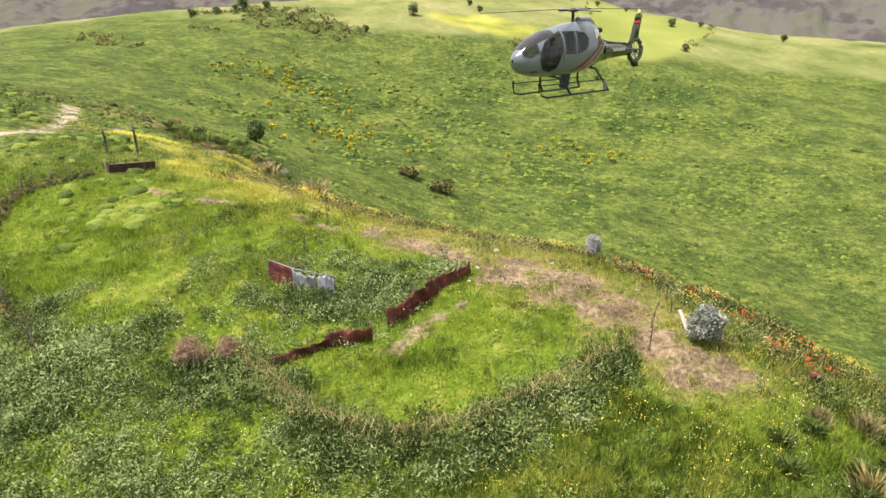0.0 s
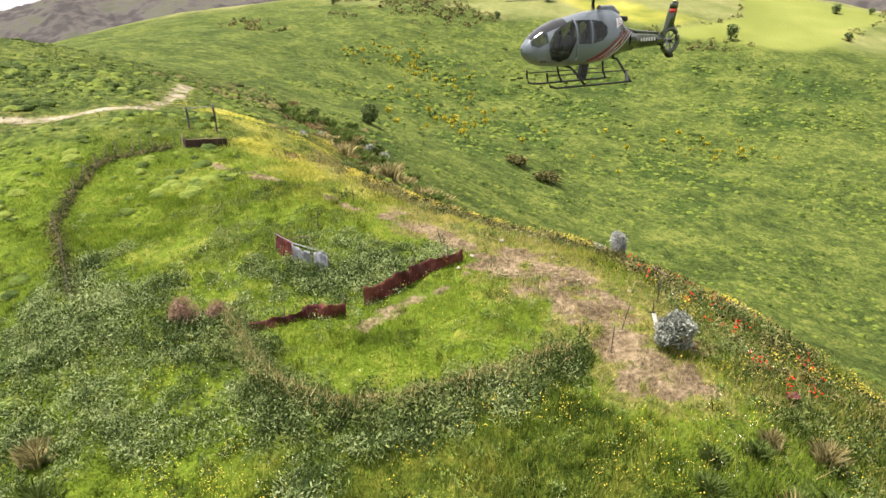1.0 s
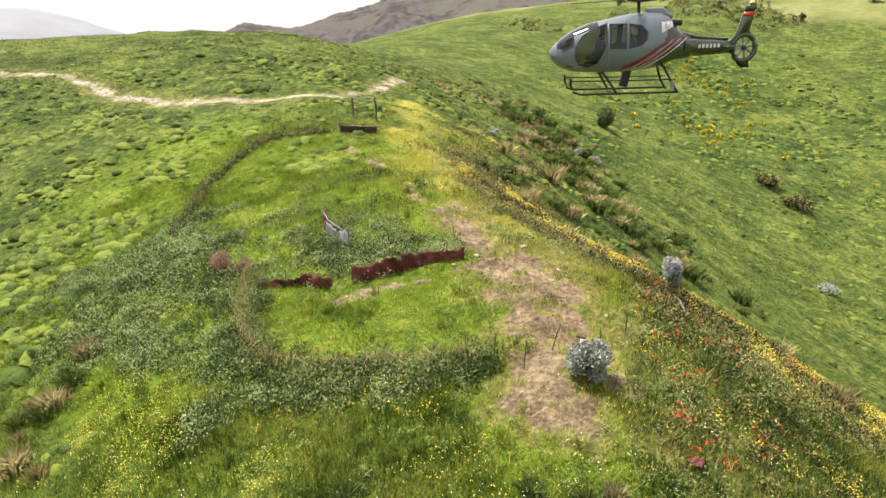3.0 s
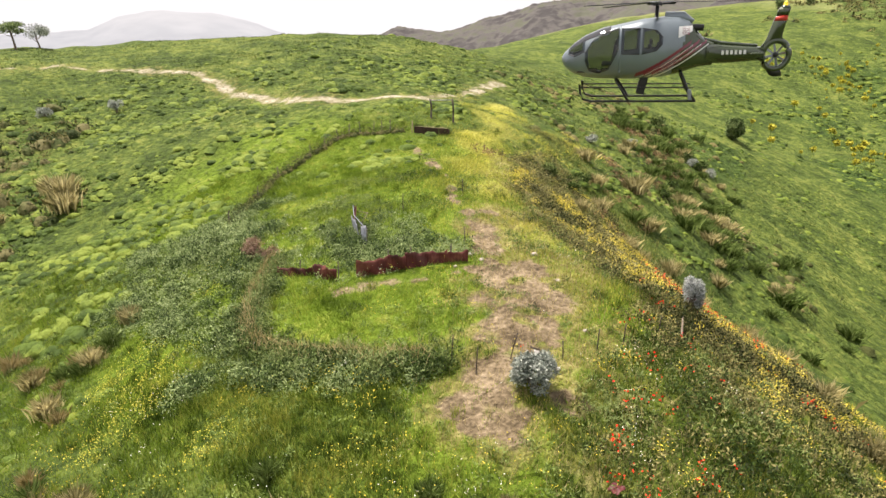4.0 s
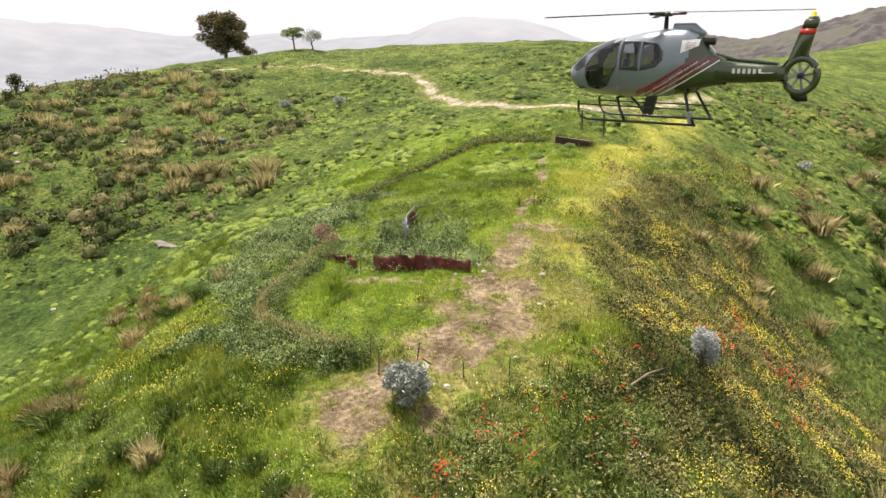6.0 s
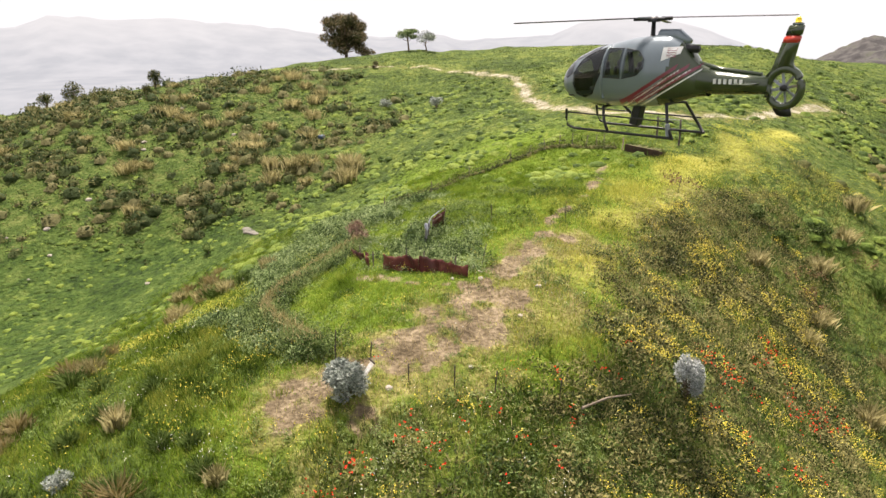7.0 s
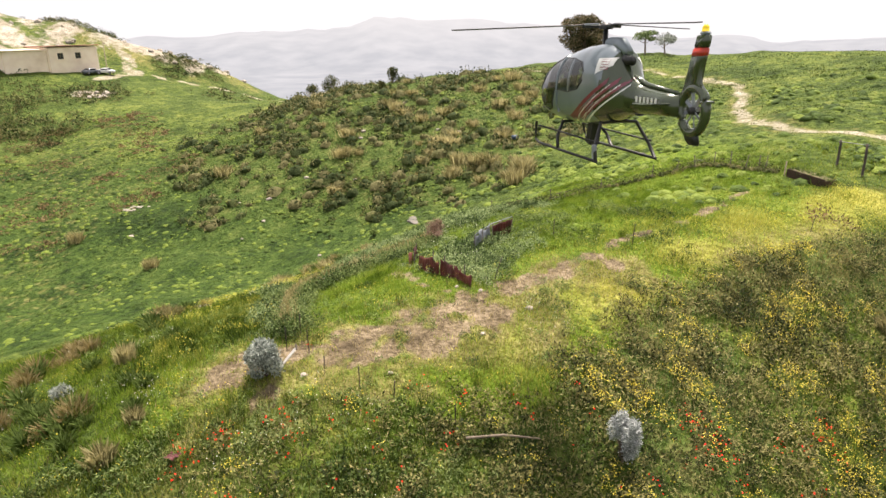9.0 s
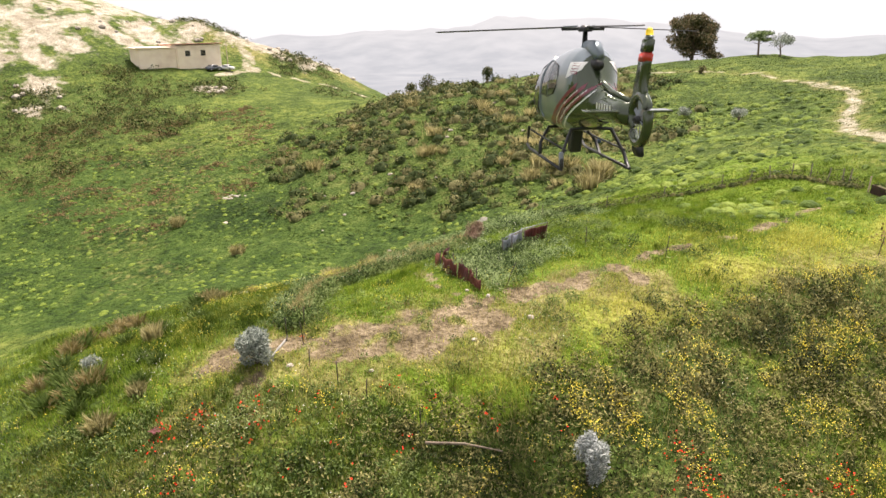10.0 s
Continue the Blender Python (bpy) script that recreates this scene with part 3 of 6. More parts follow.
    col = mixed(worn.outputs[0], col, lane)
    col = mixed(zone("chalk", 0.5, 1.0), col, ramp_(sums((noise_(0.4), 0.5), (noise_(3.0), 0.5)), [(0.34, (0.15, 0.13, 0.085)), (0.47, (0.3, 0.265, 0.2)), (0.62, (0.48, 0.44, 0.37))]))
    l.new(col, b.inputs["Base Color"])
    bp = n.new("ShaderNodeBump")
    bp.inputs["Strength"].default_value, bp.inputs["Distance"].default_value = 1.0, 1.3
    l.new(sums((noise_(0.8, 4), 0.6), (noise_(2.5, 4), 0.35), (noise_(9.0), 0.1)), bp.inputs["Height"])
    l.new(bp.outputs[0], b.inputs["Normal"])
    return m


# ---- the ground, one sheet to the horizon ----
def north_of_crest(x, y):
    """1 on the steep flowery side beyond the crest."""
    line = np.interp(x, [-27, -20, -14, -8, -2, 4, 8, 9.9, 10.4, 11.2, 16], [64, 56, 47, 40.5, 37, 34.8, 32.8, 31, 27, 23, 17])
    return ease(y - line, -0.8, 1.2)


def soil_zone(x, y):
    trail = 0.9 * (1 - ease(along(x, y, TRAIL) + 0.5 * ripple(x, y, 1.1, 6) + 0.3 * ease(-x, 4, 9), 0.2, 0.85))
    strip = 0.62 * (1 - ease(along(x, y, [(p[0] + 0.75, p[1] - 0.75) for p in SHEETS[3:]]) + 0.3 * ripple(x, y, 0.8, 8), 0.3, 0.8))
    return np.clip(0.92 * np.maximum(np.maximum(patches(x, y, BARE), trail), strip) - 0.4 * ease(ripple(x, y, 0.8, 7), 0.1, 0.5), 0, 1)


def chalk_zone(x, y):
    d = along(x, y, TRACK)
    ruts = 0.2 * np.exp(-(d / 1.2) ** 2)
    rocks = patches(x, y, ROCKS, 0.35, 0.7) * (0.62 + 0.6 * ripple(x, y, 4, 10))
    side = np.exp(-((np.hypot(x + 33, y - 60) / 8) ** 2)) * 0.35 * (ripple(x, y, 2.5, 9) + 0.6)
    return np.clip(np.maximum(ruts, np.maximum(rocks, side)), 0, 1)


def dry_zone(x, y):
    crest = 0.55 * np.exp(-((along(x, y, CREST) - 1.0) / 3.0) ** 2) * (0.6 + 0.5 * ripple(x, y, 3, 12))
    verge = 0.5 * np.exp(-(along(x, y, TRACK) / 3.5) ** 2)
    worn = 0.6 * patches(x, y, [(p[0] + 0.6, p[1] + 0.6, p[2] + 1.5) for p in BARE], 0.5, 0.6) * (1 - 0.7 * north_of_crest(x, y))
    slope = 0.36 * patches(x, y, [(-45, -45, 14), (-30, -40, 10), (-60, -60, 16), (-20, -25, 8), (-140, -125, 24), (-122, -108, 14), (-128, -92, 14), (-45, -100, 25), (-178, 326, 40), (-150, 350, 30), (-200, 290, 30)], 0.5, 0.9)
    slope = np.maximum(slope, 0.62 * patches(x, y, [(-128, -108, 16), (-138, -96, 14), (-120, -122, 12)], 0.5, 0.8))
    return np.clip(np.maximum(np.maximum(crest, np.maximum(verge, worn)), slope), 0, 1)


def valley_zone(x, y):
    """The damp, deeper green slopes below and around the spur."""
    west = 0.55 * np.exp(-((x + 30) / 16) ** 2 - ((y - 33) / 14) ** 2)
    return ease(np.hypot((x + 6) / 1.5, y - 30), 9, 24) * (1 - 0.5 * ease(y, 220, 380)) * (1 - west)


def heath_zone(x, y):
    slope = 0.8 * (0.65 + 0.35 * ease(y, 29, 33)) * north_of_crest(x, y) * np.exp(-(along(x, y, CREST) / 14) ** 2)
    return np.clip(np.maximum(patches(x, y, HEATH, 0.4, 0.8), slope) * (0.85 + 0.35 * ripple(x, y, 5, 11)), 0, 1)


def rank_zone(x, y):
    """Tall growth on the lower spur, outside the curved bank."""
    bank = np.interp(x, [-20, -9, -5, -1.6, 2.3, 6.1, 9, 14], [22, 22.5, 20, 18.5, 19.3, 21.3, 19.5, 16])
    low = ease(bank - y, -0.3, 1.6) * (0.25 + 0.75 * ease(x, -6, -0.5)) * (0.3 + 0.7 * ease(y, 13, 16.5)) * (1 - 0.65 * ease(x, 7.5, 10.5))
    return np.maximum(low, north_of_crest(x, y))


def lush_zone(x, y):
    """Deeper green in the gully, on the slope beyond it and in the GULLIES patches."""
    # GULLIES term: weedy bands, with shade of the valley's folds put into the colour
    return ease(13 - y + 0.08 * (x + 20), -7, 9) * ease(-x, 0, 9) * (1 - 0.85 * ease(-x - 0.4 * y, 62, 84)) * (0.85 + 0.3 * ripple(x, y, 13, 14)) + 0.8 * patches(x, y, GULLIES, 0.6, 0.9)


def golden_zone(x, y):
    """Yellowing grass between the trail and the crest."""
    ridge = [(p[0] - 1.9, p[1] - 1.9) for p in CREST[1:]]
    band = np.exp(-(along(x, y, ridge) / 4.0) ** 2) * (0.45 + 0.55 * ease(y, 29, 36)) * (1 - north_of_crest(x, y))
    band = band * (1 - 0.25 * ease(y, 44, 50))
    return np.clip(np.maximum(band * (0.75 + 0.5 * ripple(x, y, 2.6, 15)), 0.3 * patches(x, y, MUSTARD, 0.6, 0.9)), 0, 1)


def make_ground():
    k = 410
    u = np.linspace(-1, 1, k)
    s = 8.5 * np.sinh(6.5 * u)
    gx, gy = np.meshgrid(s - 4, s + 28)
    x, y = gx.ravel(), gy.ravel()
    v = np.stack([x, y, land(x, y)], 1)
    i = np.arange(k * k).reshape(k, k)
    f = np.stack([i[:-1, :-1], i[:-1, 1:], i[1:, 1:], i[1:, :-1]], -1).reshape(-1, 4)
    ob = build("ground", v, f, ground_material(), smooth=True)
    tagged(ob, "green grassy hillside spur with bare soil trail and chalk track", "ground", kind="structure")
    d_track = np.minimum(along(x, y, TRACK) + 0.05, np.minimum(along(x, y, HOUSE_ROAD), along(x, y, LOWER_ROAD)) - 0.8)
    fields, gold = inside(x, y, BRIGHT), np.maximum(0.9 * inside(x, y, YELLOW), 0.85 * golden_zone(x, y))
    for name, values in (("soil", soil_zone(x, y)), ("chalk", chalk_zone(x, y)), ("dry", dry_zone(x, y)), ("track_off", np.minimum(d_track, 12.0)), ("bright", fields), ("gold", gold), ("meadow_far_hazed", 0.6 * ease(y, 300, 340) + 0 * x), ("heath", heath_zone(x, y)), ("valley", valley_zone(x, y)), ("rank", rank_zone(x, y)), ("lush", lush_zone(x, y))):
        a = ob.data.attributes.new(name, "FLOAT", "POINT")
        a.data.foreach_set("value", values.astype(np.float32))
    return ob


make_ground()


# ---- distance ----
def haze_material():
    m = bpy.data.materials.new("distant_haze")
    m.use_nodes = True
    n, l = m.node_tree.nodes, m.node_tree.links
    n.remove(n["Principled BSDF"])
    # no lamp: distance haze is put into the backdrop's own glowing colour
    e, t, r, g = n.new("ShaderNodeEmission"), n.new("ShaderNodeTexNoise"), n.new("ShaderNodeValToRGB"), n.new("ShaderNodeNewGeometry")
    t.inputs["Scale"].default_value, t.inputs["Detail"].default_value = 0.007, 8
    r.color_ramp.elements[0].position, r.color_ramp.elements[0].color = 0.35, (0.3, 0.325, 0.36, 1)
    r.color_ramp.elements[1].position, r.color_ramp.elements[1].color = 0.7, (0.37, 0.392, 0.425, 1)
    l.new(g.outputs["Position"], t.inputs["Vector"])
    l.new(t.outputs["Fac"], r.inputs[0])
    # colour paled with height, imitating haze that melts into the sky
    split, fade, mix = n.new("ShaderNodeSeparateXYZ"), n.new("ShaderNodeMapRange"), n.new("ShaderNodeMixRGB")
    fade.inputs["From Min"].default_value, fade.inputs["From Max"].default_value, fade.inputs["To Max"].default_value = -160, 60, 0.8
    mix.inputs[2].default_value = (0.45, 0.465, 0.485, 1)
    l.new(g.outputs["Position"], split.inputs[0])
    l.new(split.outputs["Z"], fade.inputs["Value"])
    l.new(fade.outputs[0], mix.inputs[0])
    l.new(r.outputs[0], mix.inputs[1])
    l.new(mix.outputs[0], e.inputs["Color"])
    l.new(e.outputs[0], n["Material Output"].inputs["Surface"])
    return m


def make_distance():
    """The valley and its far hills, fading into the sky, west of the spur."""
    bear = np.radians(np.linspace(40, 175, 200))
    far = np.linspace(0, 1, 60)
    b, q = np.meshgrid(bear, far)
    deg = np.degrees(b)
    r = 900 + 3500 * q
    top = 20 - 110 * ease(np.abs(deg - 110), 2, 20) * ease(np.abs(deg - 70), 2, 9) + 22 * ripple(deg, 0 * deg, 3.5, 2) + 10 * ripple(deg, 0 * deg, 1.1, 3) - 170 * ease(66 - deg, 0, 16)
    z = -215 + (215 + top) * ease(q, 0.55, 0.95) + 25 * ripple(r, deg * 40, 420, 4) * ease(q, 0, 0.4) * (1 - ease(q, 0.6, 0.9))
    v = np.stack([20 - np.sin(b) * r, 25 + np.cos(b) * r, z], -1).reshape(-1, 3)
    i = np.arange(b.size).reshape(b.shape)
    f = np.stack([i[:-1, :-1], i[:-1, 1:], i[1:, 1:], i[1:, :-1]], -1).reshape(-1, 4)
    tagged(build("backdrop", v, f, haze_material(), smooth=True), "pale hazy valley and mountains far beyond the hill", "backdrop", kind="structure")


def mountain_top(deg):
    return np.interp(deg, [-70, -35, -20, 0, 15, 25, 35, 43, 50, 54, 58], [190, 190, 180, 150, 120, 92, 52, 14, -16, -32, -60])


def mountain(deg, q):
    r = 640 + 120 * ease(deg, -10, 30) + 620 * q
    base = -35 - west_fall(20 - np.sin(np.radians(deg)) * r, 25 + np.cos(np.radians(deg)) * r) - 8
    z = base + (mountain_top(deg) - base) * ease(q, 0, 1) + 14 * ripple(deg, q * 12, 4, 6) * ease(q, 0.05, 0.5) + 3 * ripple(deg, q * 30, 0.9, 7)
    return 20 - np.sin(np.radians(deg)) * r, 25 + np.cos(np.radians(deg)) * r, z


def make_mountain():
    d, q = np.meshgrid(np.linspace(-60, 58, 540), np.linspace(0, 1.1, 130))
    x, y, z = mountain(d, q)
    z = z + 3.0 * ripple(x, y, 9, 16) + 1.6 * ripple(x, y, 5, 17)
    v = np.stack([x, y, z], -1).reshape(-1, 3)
    i = np.arange(d.size).reshape(d.shape)
    f = np.stack([i[:-1, :-1], i[:-1, 1:], i[1:, 1:], i[1:, :-1]], -1).reshape(-1, 4)
    tagged(build("mountain", v, f, m_woods, smooth=True), "grey-brown mountainside under a canopy of bare woodland", "mountain", kind="structure")


make_distance()
make_mountain()

# ---- meadow growth ----
def bramble_zone(x, y):
    return patches(x, y, BRAMBLE, 0.35, 0.55)


def scrub_zone(x, y):
    return patches(x, y, SCRUB, 0.4, 0.6)


def open_zone(x, y):
    """Where grass grows: not on bare soil or stone."""
    return np.clip(1 - 1.15 * soil_zone(x, y) - chalk_zone(x, y), 0, 1)


def near_grass():
    def thick(x, y):
        bald = 0.35 + 0.65 * ease(ripple(x, y, 1.7, 21), -0.6, 0.4)
        return open_zone(x, y) * (1 - 0.75 * bramble_zone(x, y)) * (1 - 0.6 * scrub_zone(x, y)) * (1 - 0.75 * north_of_crest(x, y) * ease(y, 29, 33)) * (1 - 0.55 * dry_zone(x, y)) * bald
    x, y = strewn(1000000, (-30, 3, 24, 58), lambda x, y: thick(x, y) * np.exp(-(np.maximum(np.hypot((x + 1) / 1.25, y - 27) - 16, 0) / 12) ** 2))
    h = RNG.uniform(0.10, 0.34, len(x)) * (1 + 0.5 * ripple(x, y, 2.4, 22)) * (1 - 0.5 * dry_zone(x, y))
    kind_ = np.where(RNG.uniform(0, 1, len(x)) < golden_zone(x, y), 2, np.where(RNG.uniform(0, 1, len(x)) < rank_zone(x, y), 1, 0))
    for k_, name, label, material in ((0, "meadow_grass", "bright green meadow grass inside the old pen", m_grass), (1, "rank_grass", "dark tall grass on the lower spur", m_rank), (2, "crest_grass", "yellowing grass along the crest", m_golden)):
        w = kind_ == k_
        v, f = blades(x[w], y[w], h[w] * (0.85, 1.25, 0.9)[k_], RNG.uniform(0.016, 0.042, w.sum()), 0.5)
        tagged(build(name, v, f, material), label, "grass", kind="stuff")
    # tall clumps
    n = 3200
    cx, cy = strewn(n, (-28, 5, 20, 56), lambda x, y: thick(x, y) * (0.4 + 0.6 * (ripple(x, y, 3.0, 23) > 0.0)) * (0.25 + 0.75 * rank_zone(x, y)))
    k = 42
    r = np.abs(RNG.normal(0, 0.2, (len(cx), k)))
    w = RNG.uniform(0, 6.283, (len(cx), k))
    x, y = (cx[:, None] + r * np.cos(w)).ravel(), (cy[:, None] + r * np.sin(w)).ravel()
    h = (RNG.uniform(0.25, 0.62, (len(cx), 1)) * RNG.uniform(0.6, 1.1, (len(cx), k))).ravel()
    v, f = blades(x, y, h, RNG.uniform(0.015, 0.04, len(x)), 0.55)
    tagged(build("tall_grass_clumps", v, f, m_rank), "tall green grass tufts scattered over the meadow", "grass", kind="stuff")


def dry_grass():
    def dens(x, y):
        rim = np.exp(-(along(x, y, HEDGE) / 0.35) ** 2)
        band = dry_zone(x, y) * 0.8 * np.exp(-(np.hypot(x - 2, y - 30) / 22) ** 2)
        return np.clip(np.maximum(rim, band), 0, 1) * (1 - 0.6 * soil_zone(x, y))
    x, y = strewn(330000, (-24, 8, 22, 60), dens)
    h = RNG.uniform(0.12, 0.45, len(x))
    lift = 0.75 * np.exp(-(along(x, y, HEDGE) / 0.5) ** 2)
    v, f = blades(x, y, h, RNG.uniform(0.012, 0.03, len(x)), 0.7, lift)
    tagged(build("dry_grass", v, f, m_straw), "dry straw-coloured grass on crest and overgrown bank", "grass", kind="stuff")


def hill_grass():
    """Coarse tufts on the slopes round the spur."""
    def dens(x, y):
        d = np.hypot(x + 20, y - 30)
        return open_zone(x, y) * (0.25 + 0.75 * ease(ripple(x, y, 2.6, 25), -0.4, 0.5)) * np.exp(-(d / 75) ** 2)
    x, y = strewn(620000, (-110, -70, 60, 130), dens)
    far = np.hypot(x, y - 25)
    h = RNG.uniform(0.08, 0.24, len(x)) * (0.8 + 0.4 * ease(far, 20, 70))
    wide = RNG.uniform(0.04, 0.09, len(x)) * (0.6 + 1.2 * ease(far, 20, 90))
    deep = RNG.uniform(0, 1, len(x)) < lush_zone(x, y)
    for w, name, label, material in ((~deep, "hillside_grass", "rough green grass on the surrounding hillsides", m_hill), (deep, "gully_grass", "deep green grass in the gully", m_lush)):
        v, f = blades(x[w], y[w], h[w], wide[w], 1.0)
        tagged(build(name, v, f, material), label, "grass", kind="stuff")


def cushions():
    """Tussocky weeds that break up the hillsides."""
    x, y = strewn(16000, (-75, 12, -12, 75), lambda x, y: 0.8 * open_zone(x, y) * (0.12 + 0.88 * ease(ripple(x, y, 4.5, 26), -0.25, 0.5)) * ease(along(x, y, FENCE), 1, 3) * ease(np.hypot((x - 1) / 1.3, y - 29), 14, 19) * ease(along(x, y, TRACK), 1.5, 4) * (1 - 0.9 * ease(golden_zone(x, y), 0.1, 0.3)) * ease(along(x, y, CREST), 2, 6) * np.exp(-(np.hypot(x + 25, y - 35) / 42) ** 2))
    domes("weed_cushions", "dark green weed cushions dotted over the west slope", x, y, 0.2 + 0.55 * RNG.uniform(0, 1, len(x)) ** 2, 0.42, m_cushion)
    x, y = strewn(16000, (-80, -75, -6, 14), lambda x, y: 0.5 * open_zone(x, y) * (0.2 + 0.8 * ease(ripple(x, y, 6, 29), -0.3, 0.4)))
    domes("gully_cushions", "low green weed cushions in the gully", x, y, 0.15 + 0.33 * RNG.uniform(0, 1, len(x)) ** 2, 0.4, m_cushion)
    x, y = strewn(38000, (-80, 60, 140, 300), lambda x, y: np.maximum(0.6 * patches(x, y, GULLIES, 0.6, 0.9), 0.42 * ease(ripple(x, y, 16, 27) + 0.6 * ripple(x, y, 5, 28), -0.5, 0.7)) * (1 - 0.6 * ease(y, 180, 290)))
    domes("valley_cushions", "dark green weed cushions across the valley slope", x, y, (0.25 + 0.65 * RNG.uniform(0, 1, len(x)) ** 2) * (0.8 + 0.5 * ease(y, 100, 220)), 0.42, m_cushion)
    x, y = strewn(5000, (-60, 44, 24, 125), lambda x, y: 0.8 * np.exp(-((y - 76 + 0.95 * (x + 18)) / 17) ** 2) * north_of_crest(x, y) * ease(ripple(x, y, 5, 30), -0.4, 0.3))
    w = (np.hypot(x - 26, y - 30) > 50) & (y > 52)
    x, y = x[w], y[w]
    domes("slope_hummocks", "olive and brown hummocks below the crest", x, y, 0.25 + 0.55 * RNG.uniform(0, 1, len(x)) ** 1.6, 0.6, m_olive_cushion)
    k = np.concatenate([np.linspace(0, 1, 46)[:, None] * (np.array(b) - a) + a for a, b in zip(np.array(FENCE), FENCE[1:])])
    domes("fence_bank", "low mossy brown bank of growth under the old fence", k[:, 0] + RNG.normal(0, 0.13, len(k)), k[:, 1] + RNG.normal(0, 0.13, len(k)), RNG.uniform(0.1, 0.26, len(k)), 0.9, m_olive_cushion)


def far_scrub():
    """Dark bushes on the rocky hill and along the field banks."""
    hedge = lambda x, y: np.min([along(x, y, b) for b in BANKS], axis=0)
    cx, cy = strewn(42000, (-145, 245, 190, 480), lambda x, y: np.maximum(0.22 * patches(x, y, SCRUB_HILL, 0.4, 0.8), 0.16 * np.exp(-(hedge(x, y) / 1.3) ** 2)))
    k = 26
    size = 0.7 + 1.5 * RNG.uniform(0, 1, len(cx)) ** 1.5
    at = units(len(cx) * k).reshape(len(cx), k, 3) * size[:, None, None] * np.array([1, 1, 0.7]) * RNG.uniform(0.4, 1, (len(cx), k, 1))
    at[:, :, 2] = np.abs(at[:, :, 2])
    at += np.stack([cx, cy, land(cx, cy)], 1)[:, None, :]
    v, f = leaves(at.reshape(-1, 3), np.repeat(size * 0.5, k), 0.6, 1.0)
    tagged(build("far_scrub", v, f, m_scrub), "dark scrub on the rocky hill and field banks", "shrub", kind="stuff")


def clumps(name, label, zone_, box_, n, k, lo, hi, leaf, material, slim=0.5, flat=0.8):
    """Many low leafy domes, each of k leaves, where the zone allows."""
    cx, cy = strewn(n, box_, zone_)
    size = RNG.uniform(lo, hi, len(cx)) * (1 + 0.35 * ripple(cx, cy, 2.0, 33))
    at = units(len(cx) * k, 0.3).reshape(len(cx), k, 3) * size[:, None, None] * np.array([1, 1, flat]) * RNG.uniform(0.45, 1, (len(cx), k, 1)) ** 0.5
    at[:, :, 2] = np.abs(at[:, :, 2])
    at += np.stack([cx, cy, land(cx, cy)], 1)[:, None, :]
    v, f = leaves(at.reshape(-1, 3), np.repeat(leaf * (0.7 + 0.6 * (size - lo) / (hi - lo)), k), slim, 1.0)
    tagged(build(name, v, f, material), label, "shrub", kind="stuff")


def brambles():
    clumps("bramble_thicket", "grey-green leafy bramble thicket round the old pen", lambda x, y: bramble_zone(x, y) * (0.35 + 0.65 * ease(ripple(x, y, 2.2, 34), -0.5, 0.2)), (-23, 13, 9, 32), 4600, 112, 0.28, 0.76, 0.125, m_bramble, 0.3)
    clumps("hedge_growth", "dark leafy growth over the curved bank", lambda x, y: np.exp(-((along(x, y, HEDGE) - 0.25) / 0.55) ** 2), (-9, 17, 8, 24), 1500, 110, 0.3, 0.6, 0.14, m_weed, 0.3, flat=1.15)
    clumps("slope_scrub", "low grey-green scrub on the flowery slope", lambda x, y: np.maximum(scrub_zone(x, y), 0.75 * (0.35 + 0.65 * ease(y, 29, 33)) * north_of_crest(x, y) * (0.3 + 0.7 * ease(ripple(x, y, 3.2, 36), -0.6, 0.1)) * np.exp(-(along(x, y, CREST) / 13) ** 2)), (-16, 23, 19, 54), 12500, 34, 0.2, 0.55, 0.125, m_scrub, 0.4, 1.0)
    clumps("russet_scrub", "russet dry scrub on the lower slope", lambda x, y: patches(x, y, RUSSET, 0.5, 0.8), (-45, 40, -3, 118), 3600, 40, 0.3, 0.8, 0.2, m_russet, 0.4)
    clumps("faded_scrub", "low russet-brown faded plants on the slope", lambda x, y: 0.8 * patches(x, y, FADED, 0.6, 0.9), (-80, -95, -25, -30), 6000, 22, 0.3, 0.75, 0.22, m_russet, 0.5, 0.35)
    x, y = strewn(90000, (-24, 22, 24, 62), lambda x, y: north_of_crest(x, y) * np.exp(-(along(x, y, CREST) / 13) ** 2) * (0.1 + 0.9 * ease(ripple(x, y, 1.9, 38), -0.3, 0.4)))
    v, f = blades(x, y, RNG.uniform(0.2, 0.48, len(x)), RNG.uniform(0.03, 0.06, len(x)), 0.5)
    tagged(build("slope_stalks", v, f, m_stalk), "olive upright stalks on the flowery slope", "weeds", kind="stuff")
    clumps("bed_weeds", "dark leafy weeds in the flower bed under the crest", lambda x, y: 0.9 * north_of_crest(x, y) * (1 - ease(y, 30, 36)) * (0.3 + 0.7 * ease(ripple(x, y, 1.6, 39), -0.5, 0.3)), (9, 14, 21, 36), 3000, 34, 0.16, 0.42, 0.11, m_weed, 0.35, 1.1)
    clumps("pen_weeds", "dark leafy weed tufts in the pen", lambda x, y: open_zone(x, y) * ease(ripple(x, y, 1.9, 40), 0.15, 0.55) * (1 - rank_zone(x, y)), (-16, 18, 8, 40), 3400, 34, 0.16, 0.44, 0.1, m_weed, 0.35, 0.9)
    clumps("meadow_weeds", "leafy green weeds standing in the meadow grass", lambda x, y: 0.5 * open_zone(x, y) * ease(ripple(x, y, 2.8, 37), -0.2, 0.4), (-22, 7, 16, 40), 6000, 34, 0.1, 0.3, 0.1, m_reed, 0.3, 1.2)


